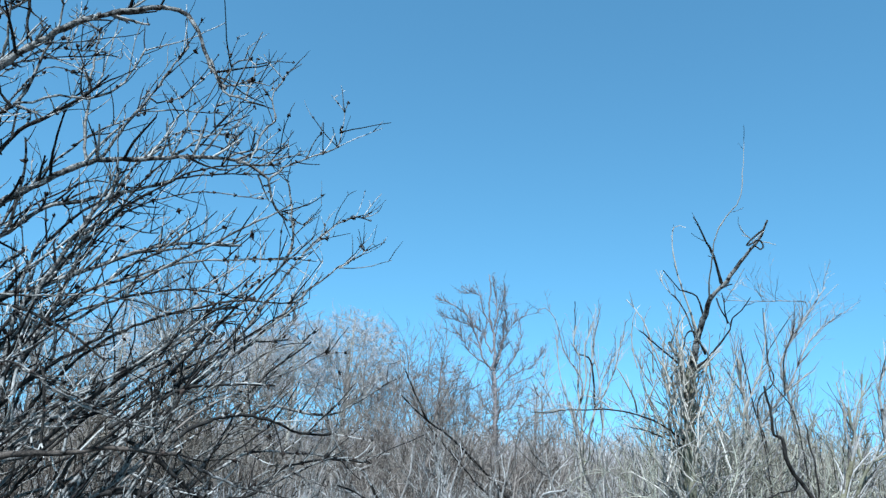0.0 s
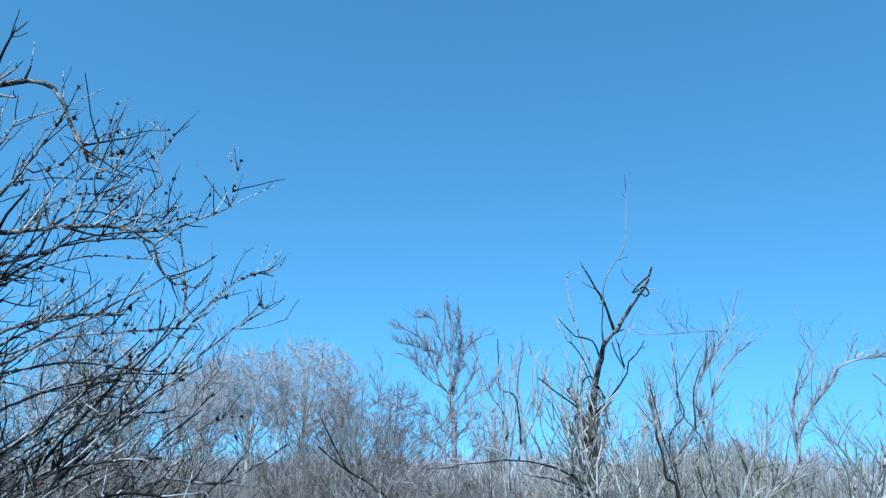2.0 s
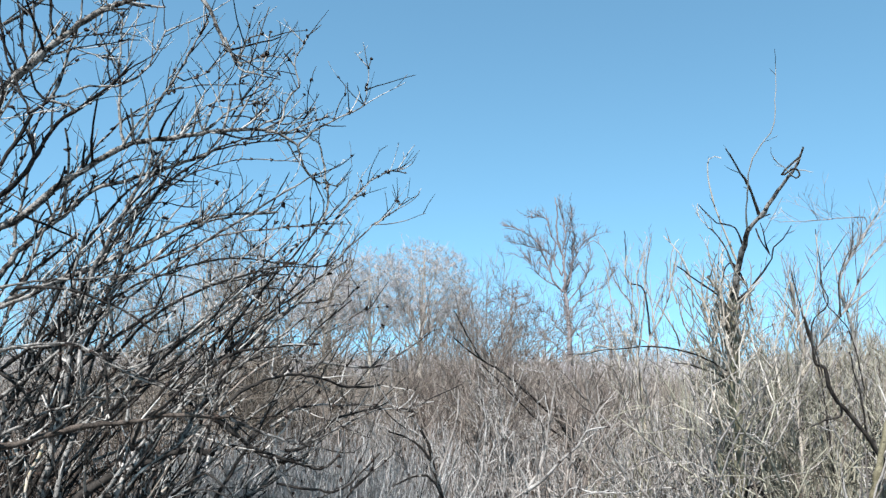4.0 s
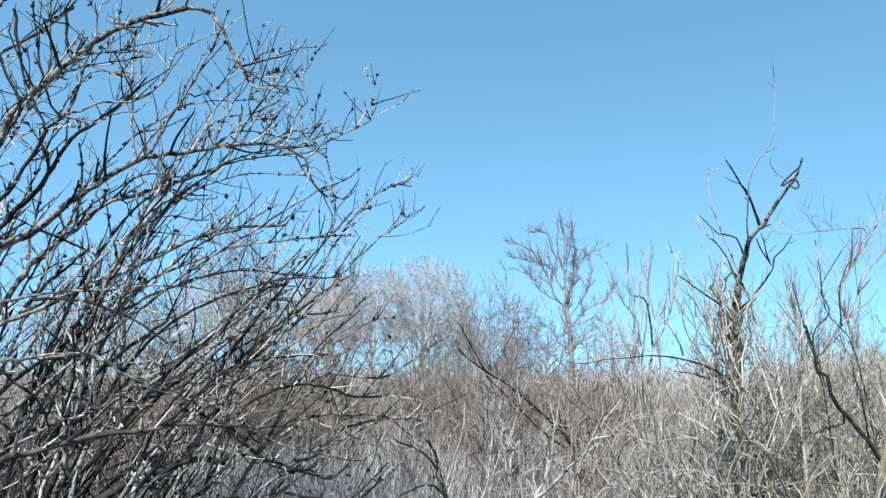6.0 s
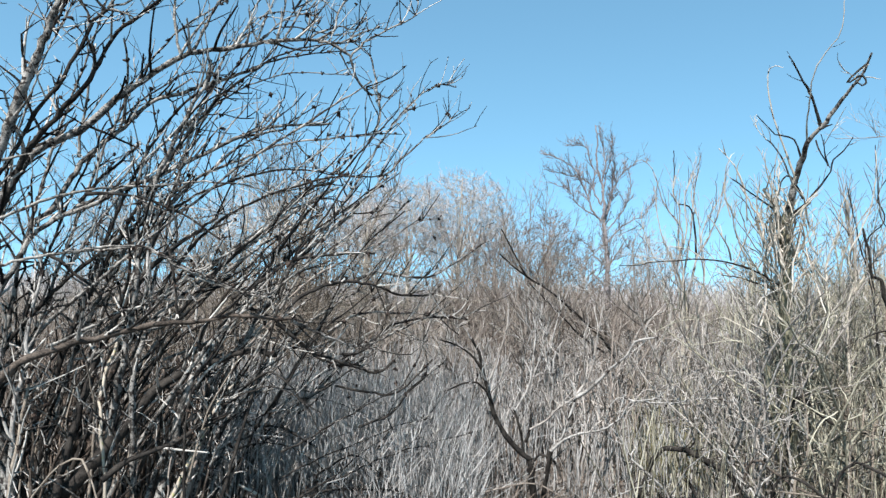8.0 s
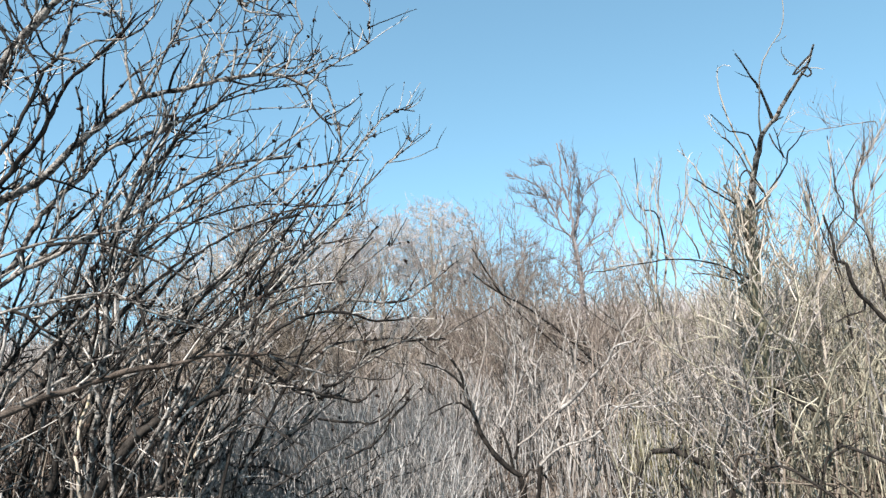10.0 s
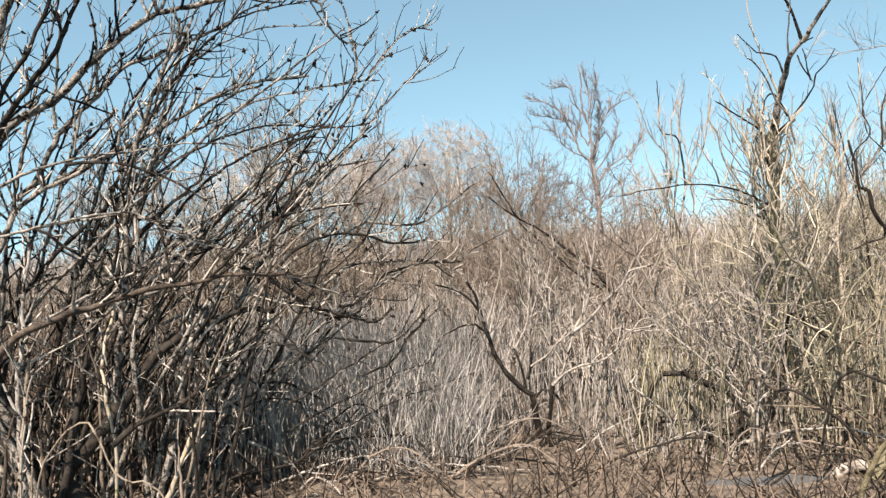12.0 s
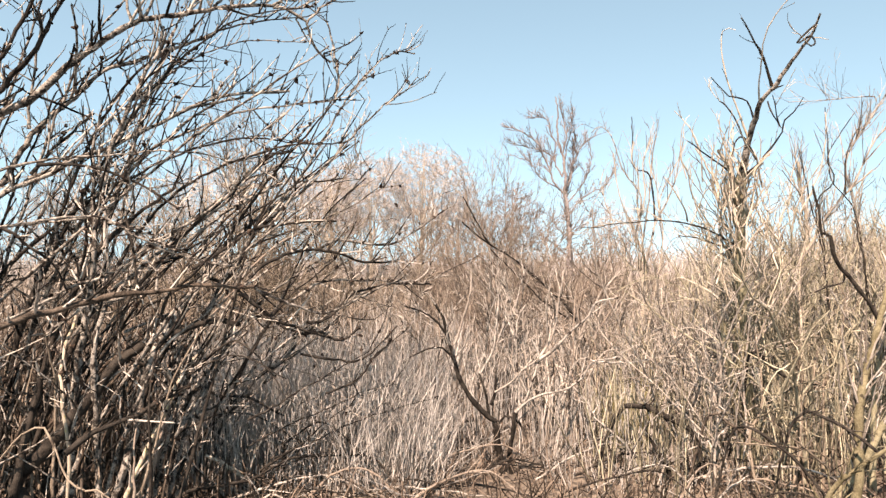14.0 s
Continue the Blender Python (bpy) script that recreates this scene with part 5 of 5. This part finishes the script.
elder_limb(0.0225, 0.0103, BARK_GREY_SHADED, (-3.07, 4.9, 2.06), (-2.93, 4.96, 2.2), (-2.84, 5.03, 2.44), (-2.8, 5.05, 2.52), (-2.64, 5.11, 2.71), (-2.52, 5.16, 2.85), (-2.4, 5.21, 2.99), (-2.19, 5.26, 3.08), (-1.97, 5.32, 3.18), (-1.67, 5.4, 3.31))
elder_limb(0.0133, 0.0056, ELDER_TWIG_SHADED, (-2.79, 4.95, 2.53), (-2.78, 4.94, 2.71), (-2.73, 4.93, 2.84), (-2.71, 4.91, 3.02), (-2.68, 4.9, 3.22))
elder_limb(0.0123, 0.0074, BARK_DARK_SHADED, (-2.57, 4.6, 2.18), (-2.46, 4.69, 2.38), (-2.38, 4.74, 2.48), (-2.29, 4.8, 2.6))
elder_limb(0.0296, 0.0106, BARK_GREY_SHADED, (-2.2, 4.4, -0.05), (-2.2, 4.4, 0.8), (-2.08, 4.4, 1.52), (-2.07, 4.44, 1.85), (-2.04, 4.47, 2.06), (-2.02, 4.5, 2.28), (-1.95, 4.53, 2.52), (-1.87, 4.55, 2.73), (-1.79, 4.58, 2.92), (-1.75, 4.6, 3.11))
elder_limb(0.0118, 0.0069, BARK_GREY_SHADED, (-2.07, 4.4, 1.72), (-2.1, 4.43, 1.99), (-2.11, 4.46, 2.2), (-2.13, 4.48, 2.37), (-2.09, 4.5, 2.56))
elder_limb(0.0101, 0.0069, TWIG_GREY, (-2.01, 4.4, 1.72), (-2.04, 4.44, 1.96), (-2.08, 4.47, 2.16), (-2.1, 4.5, 2.34))
elder_limb(0.0099, 0.0069, BARK_DARK_SHADED, (-2.37, 4.3, 2.19), (-2.25, 4.33, 2.2), (-2.08, 4.37, 2.19), (-1.92, 4.42, 2.14), (-1.76, 4.46, 2.06), (-1.62, 4.5, 1.95))
elder_limb(0.0138, 0.0077, BARK_GREY_SHADED, (-2.24, 4.5, 1.55), (-2.1, 4.64, 1.94), (-2.05, 4.7, 2.13), (-1.91, 4.78, 2.34), (-1.78, 4.84, 2.46), (-1.67, 4.89, 2.59), (-1.54, 4.94, 2.69), (-1.4, 5, 2.86))
elder_limb(0.0141, 0.0083, BARK_GREY_SHADED, (-2.7, 4.6, 2.09), (-2.46, 4.79, 2.26), (-2.24, 4.95, 2.41), (-2.06, 5.07, 2.55), (-1.85, 5.2, 2.69), (-1.61, 5.33, 2.79), (-1.46, 5.4, 2.84))
elder_limb(0.0205, 0.0100, BARK_GREY_SHADED, (-2, 4.35, -0.05), (-2.05, 4.4, 1.2), (-1.89, 4.6, 1.44), (-1.73, 4.77, 1.67), (-1.57, 4.92, 1.87), (-1.38, 5.05, 2.04), (-1.13, 5.2, 2.19))
elder_limb(0.0115, 0.0075, ELDER_TWIG_SHADED, (-2.3, 4.3, 1.2), (-2.11, 4.42, 1.39), (-1.87, 4.58, 1.67), (-1.62, 4.71, 1.89), (-1.4, 4.81, 2.06), (-1.22, 4.9, 2.26))
elder_limb(0.0155, 0.0096, BARK_DARK_SHADED, (-1.98, 4.5, 1.32), (-1.76, 4.65, 1.66), (-1.56, 4.76, 1.91), (-1.41, 4.84, 2.07), (-1.19, 4.94, 2.31), (-1.02, 5, 2.39))
elder_limb(0.0121, 0.0078, ELDER_TWIG_SHADED, (-2.02, 4.5, 1.45), (-1.8, 4.66, 1.69), (-1.6, 4.78, 1.88), (-1.36, 4.92, 2.09), (-1.17, 5.02, 2.26), (-1, 5.1, 2.37))
elder_limb(0.0123, 0.0078, BARK_DARK_SHADED, (-1.56, 4.6, 1.59), (-1.46, 4.67, 1.66), (-1.25, 4.83, 1.83), (-1.05, 4.94, 1.88), (-0.73, 5.1, 1.91))
elder_limb(0.0123, 0.0081, BARK_DARK_SHADED, (-1.2, 4.6, 1.53), (-1.1, 4.72, 1.63), (-0.95, 4.85, 1.7), (-0.82, 4.95, 1.71), (-0.68, 5.05, 1.68), (-0.54, 5.15, 1.62), (-0.31, 5.3, 1.64))
elder_limb(0.0119, 0.0064, ELDER_TWIG_SHADED, (-0.86, 5.2, 1.73), (-0.75, 5.26, 1.79), (-0.56, 5.34, 1.77), (-0.37, 5.42, 1.76), (-0.18, 5.51, 1.88), (0.01, 5.6, 2.02))
elder_limb(0.0082, 0.0065, BARK_DARK_SHADED, (-1.84, 4.3, 1.88), (-1.79, 4.28, 1.66), (-1.76, 4.25, 1.42))
elder_limb(0.0096, 0.0066, BARK_DARK_SHADED, (-2.57, 4.2, 1.86), (-2.44, 4.23, 1.78), (-2.32, 4.25, 1.69), (-2.24, 4.27, 1.61), (-2.18, 4.3, 1.45))
elder_limb(0.0096, 0.0069, ELDER_TWIG_SHADED, (-2.5, 4.2, 1.3), (-2.3, 4.27, 1.39), (-2.17, 4.32, 1.48), (-1.98, 4.38, 1.56), (-1.82, 4.44, 1.69), (-1.64, 4.5, 1.79))
elder_limb(0.0094, 0.0064, ELDER_TWIG_SHADED, (-2.53, 4.1, 1.8), (-2.27, 4.12, 1.85), (-1.96, 4.15, 1.89))
elder_limb(0.0095, 0.0048, ELDER_TWIG_SHADED, (-1.9, 4.15, 1.86), (-1.78, 4.16, 1.81), (-1.63, 4.17, 1.73), (-1.45, 4.18, 1.66), (-1.19, 4.2, 1.6))
# thick low limb, its shaded side coloured in as near-black bark
elder_limb(0.058, 0.0180, BARK_DARK_SHADED, (-2.05, 4.15, -0.05), (-2.41, 4.2, 0.36), (-2.29, 4.28, 0.53), (-2.19, 4.34, 0.69), (-2.08, 4.4, 0.85), (-1.96, 4.48, 1.03), (-1.8, 4.54, 1.14), (-1.63, 4.59, 1.2), (-1.44, 4.66, 1.26), (-1.29, 4.7, 1.23))
elder_limb(0.0121, 0.0070, BARK_DARK_SHADED, (-1.95, 4.5, 1.05), (-1.81, 4.54, 0.98), (-1.68, 4.57, 0.96), (-1.57, 4.6, 0.9))
elder_limb(0.0188, 0.0103, BARK_DARK_SHADED, (-2.08, 4.1, 0.57), (-2.02, 4.16, 0.62), (-1.93, 4.23, 0.69), (-1.8, 4.32, 0.74), (-1.67, 4.42, 0.82), (-1.54, 4.5, 0.87))
elder_limb(0.0179, 0.0113, BARK_PALE, (-1.6, 4.3, -0.05), (-1.92, 4.3, 0.12), (-1.88, 4.33, 0.22), (-1.83, 4.39, 0.41), (-1.76, 4.45, 0.6), (-1.69, 4.5, 0.76), (-1.61, 4.55, 0.94), (-1.5, 4.6, 1.08))
elder_limb(0.0121, 0.0082, BARK_PALE, (-2.15, 4.2, -0.05), (-2.12, 4.2, 0.4), (-2.15, 4.2, 0.87), (-2.22, 4.3, 1.02), (-2.23, 4.4, 1.18), (-2.23, 4.5, 1.34))
elder_limb(0.0207, 0.0096, TWIG_GREY, (-2.55, 4, -0.05), (-2.55, 4, 0.4), (-2.53, 4, 0.93), (-2.55, 4.07, 1.2), (-2.57, 4.12, 1.39), (-2.57, 4.16, 1.58), (-2.54, 4.2, 1.74))
elder_limb(0.0127, 0.0070, BARK_TAN, (-2.3, 3.6, -0.05), (-2.3, 3.6, 0.55), (-2.32, 3.68, 0.78), (-2.33, 3.74, 0.97), (-2.35, 3.8, 1.17))
elder_limb(0.0129, 0.0080, BARK_DARK_SHADED, (-1.33, 4.8, 1.42), (-1.14, 4.92, 1.27), (-0.93, 5.03, 1.17), (-0.71, 5.13, 1.1), (-0.59, 5.2, 1.18))
elder_limb(0.0115, 0.0063, BARK_DARK_SHADED, (-0.92, 5, 1.21), (-0.78, 5.1, 1.26), (-0.63, 5.22, 1.4), (-0.37, 5.37, 1.47), (-0.13, 5.5, 1.46))
elder_limb(0.0096, 0.0062, ELDER_TWIG_SHADED, (-1.03, 5, 1.37), (-0.91, 5.09, 1.47), (-0.74, 5.19, 1.51), (-0.36, 5.4, 1.49))
elder_limb(0.0113, 0.0080, BARK_DARK_SHADED, (-1.65, 4.9, 1.54), (-1.41, 4.98, 1.45), (-1.1, 5.11, 1.16), (-0.8, 5.2, 1.12))
elder_limb(0.0098, 0.0062, BARK_DARK_SHADED, (-0.99, 5.1, 1), (-0.77, 5.19, 0.96), (-0.58, 5.27, 0.94), (-0.34, 5.4, 1.16))
elder_limb(0.0096, 0.0061, BARK_DARK_SHADED, (-0.8, 5, 0.73), (-0.61, 5.11, 0.81), (-0.5, 5.21, 0.95), (-0.37, 5.3, 1.07))
elder_limb(0.0106, 0.0059, BARK_GREY_SHADED, (-1.87, 4.6, 0.38), (-1.65, 4.75, 0.63), (-1.48, 4.83, 0.71), (-1.31, 4.92, 0.88), (-1.1, 5.04, 1.06), (-0.95, 5.1, 1.14))
elder_limb(0.0121, 0.0077, BARK_GREY_SHADED, (-1.64, 4.5, 0.54), (-1.49, 4.75, 0.84), (-1.41, 4.89, 1.04), (-1.32, 5, 1.17))
# slimmer limbs behind them that arch over the same way
EDGE_Z, EDGE_X = (0.4, 1.0, 1.5, 2.2, 3.0, 3.4, 3.75, 4.3), (-0.9, -0.55, -0.55, -0.55, -0.6, -0.75, -1.0, -1.6)
for i in range(15):
    top, back = rng.uniform(2.3, 4.5), rng.uniform(0.9, 2.3)
    tip = np.array([np.interp(top, EDGE_Z, EDGE_X) - abs(rng.normal(0.15, 0.65)), rng.uniform(4.5, 6.2), top])
    foot = np.array([min(tip[0], -1.7) - back, rng.uniform(4.4, 5.4), -0.05])
    d = tip - foot
    bow = [foot] + [foot + d * np.array(k) + rng.normal(0, 0.05, 3) for k in ((0.15, 0.2, 0.42), (0.40, 0.5, 0.79), (0.70, 0.8, 0.97))] + [tip]
    e_limbs.append(limb(elder, bow, rng.uniform(0.013, 0.026), 0.004, (BARK_DARK_SHADED, BARK_GREY_SHADED, BARK_DARK_SHADED, ELDER_TWIG_SHADED)[i % 4], "stem", sides=6, wobble=0.006))
arching = len(e_limbs)
# straight stems that fan out of the stool towards the open side
for i in range(44):
    foot = np.array([rng.uniform(-3.6, -1.6), rng.uniform(4.3, 5.6), -0.05])
    tall = rng.uniform(1.0, 3.1) if i % 3 else rng.uniform(0.7, 1.6)
    over = tall * rng.uniform(0.25, 0.95)
    over = min(over, np.interp(tall, EDGE_Z, EDGE_X) - 0.05 - foot[0])
    deep = rng.normal(0.25, 0.3)
    bow = [foot] + [foot + np.array([over * u ** 1.5, deep * u, tall * (u * 1.22 - 0.22 * u * u)]) + rng.normal(0, 0.03, 3) for u in (0.3, 0.6, 0.8, 1.0)]
    e_limbs.append(limb(elder, bow, rng.uniform(0.009, 0.021), rng.uniform(0.004, 0.006), (BARK_DARK_SHADED, BARK_GREY_SHADED, BARK_DARK_SHADED, ELDER_TWIG_SHADED, BARK_BROWN, BARK_DARK_SHADED, BARK_GREY_SHADED)[i % 7], "stem", sides=6, wobble=0.005))
# crowded upright stems low in the stool
for i in range(46):
    foot = np.array([rng.uniform(-3.4, -1.6), rng.uniform(4.0, 5.4), -0.05])
    tall = rng.uniform(0.5, 1.5)
    over = rng.normal(0.10, 0.16) * tall
    bow = [foot, foot + np.array([over * 0.3, 0.02, tall * 0.4]), foot + np.array([over * 0.6, 0.05, tall * 0.75]), foot + np.array([over, rng.normal(0.05, 0.1), tall])]
    e_limbs.append(limb(elder, bow, rng.uniform(0.006, 0.017), 0.004, (BARK_TAN, BARK_BROWN, SCRUB_BROWN, BARK_DARK_SHADED, TWIG_RED, BARK_BROWN)[i % 6], "stem", sides=6, wobble=0.005))
# low side branches that tangle at knee height on the open side
for i in range(11):
    foot = np.array([rng.uniform(-2.0, -1.0), rng.uniform(4.4, 5.4), rng.uniform(0.1, 1.3)])
    out, drop, deep = rng.uniform(0.3, 1.1), rng.uniform(-0.25, 0.4), rng.uniform(-0.3, 0.7)
    bow = [foot, foot + np.array([out * 0.4, deep * 0.4, 0.14]), foot + np.array([out * 0.75, deep * 0.8, 0.10 + drop * 0.5]), foot + np.array([out, deep, max(drop, 0.05 - foot[2])])]
    e_limbs.append(limb(elder, bow, rng.uniform(0.005, 0.010), 0.003, (BARK_DARK_SHADED, BARK_DARK_SHADED, BARK_GREY_SHADED, BARK_DARK_SHADED)[i % 4], "branch", sides=6, wobble=0.008))


def nodes_of(curves, radii, gap, first):
    """Places along the curves where shoots leave: place, way along, radius there and how far out."""
    place, along, thick, out = [], [], [], []
    for c, r in zip(curves, radii):
        run = np.r_[0, np.cumsum(np.linalg.norm(np.diff(c, axis=0), axis=1))]
        at = np.arange(first * run[-1] + rng.uniform(0, gap), run[-1], gap)
        at = np.r_[at + rng.normal(0, gap * 0.25, len(at)), run[-1] * 0.985].clip(0, run[-1] * 0.99)
        k = np.minimum(np.searchsorted(run, at, "right") - 1, len(c) - 2)
        f = ((at - run[k]) / np.maximum(run[k + 1] - run[k], 1e-6))[:, None]
        place.append(c[k] + (c[k + 1] - c[k]) * f), along.append(unit(c[k + 1] - c[k]))
        thick.append(r[k]), out.append(at / run[-1])
    return np.concatenate(place), np.concatenate(along), np.concatenate(thick), np.concatenate(out)


def shoots(curves, radii, gap, first, each, length, slim, thin, up, points=6, wander=0.07, inside=None):
    """Straight shoots, one to three from a node, most of them on its upper side."""
    place, along, thick, out = nodes_of(curves, radii, gap, first)
    if inside is not None:
        keep = place[:, 0] < inside
        place, along, thick = place[keep], along[keep], thick[keep]
    who = np.repeat(np.arange(len(place)), rng.choice(len(each), len(place), p=each))
    n = len(who)
    side = unit(np.cross(along[who], rng.normal(0, 1, (n, 3))))
    side[:, 2] = np.where(rng.uniform(0, 1, n) < 0.72, np.abs(side[:, 2]), side[:, 2])
    angle = np.radians(rng.uniform(25, 85, n))[:, None]
    way = np.cos(angle) * along[who] + np.sin(angle) * side + np.array([0, 0, up])
    long = length[0] + (length[1] - length[0]) * rng.uniform(0, 1, n) ** 1.8
    r0 = np.clip(thick[who] * slim, thin * 0.8, thin * 1.7) * rng.uniform(0.8, 1.2, n)
    return grow(place[who], way, long, points, wander, 0.025), taper(r0, points, 0.5), place, thick


stem_c, stem_r = np.stack([q[0] for q in e_limbs]), np.stack([q[1] for q in e_limbs])
first_c, first_r, joint, _ = shoots(stem_c[:arching], stem_r[:arching], 0.095, 0.26, (0.24, 0.40, 0.24, 0.12), (0.05, 0.42), 0.55, 0.0054, 0.14)
long_c, long_r, _, _ = shoots(stem_c[:arching], stem_r[:arching], 0.50, 0.30, (0.50, 0.50), (0.30, 0.80), 0.6, 0.0060, 0.55, 9, 0.06, -1.15)
more_c, more_r, joint_b, _ = shoots(stem_c[arching:], stem_r[arching:], 0.28, 0.30, (0.40, 0.42, 0.14, 0.04), (0.08, 0.50), 0.55, 0.0048, 0.08, 6, 0.12)
fine_c, fine_r, joint_c, _ = shoots(np.concatenate([first_c, more_c]), np.concatenate([first_r, more_r]), 0.13, 0.30, (0.55, 0.33, 0.12), (0.03, 0.20), 0.7, 0.0034, 0.28, 5, 0.09)
Bundle().add(first_c, first_r, 5).part("crown", ELDER_TWIG_SHADED, elder)
Bundle().add(more_c, more_r, 4).part("crown", BARK_GREY_SHADED, elder)
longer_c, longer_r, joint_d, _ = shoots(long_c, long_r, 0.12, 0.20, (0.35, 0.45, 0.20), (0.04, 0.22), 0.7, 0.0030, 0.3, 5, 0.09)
Bundle().add(long_c, long_r, 5).add(fine_c, fine_r, 4).add(longer_c, longer_r, 4).part("crown", ELDER_TWIG_SHADED, elder)
knot_at = np.concatenate([joint[rng.uniform(0, 1, len(joint)) < 0.42], joint_b[rng.uniform(0, 1, len(joint_b)) < 0.18], joint_c[rng.uniform(0, 1, len(joint_c)) < 0.06], joint_d[rng.uniform(0, 1, len(joint_d)) < 0.2]])
knot_c, knot_r = knots(knot_at, rng.uniform(0.007, 0.0155, len(knot_at)))
Bundle().add(knot_c, knot_r, 5).part("knotwork", KNOT_DARK, elder, "dark woody knots")["kind"] = "stuff"
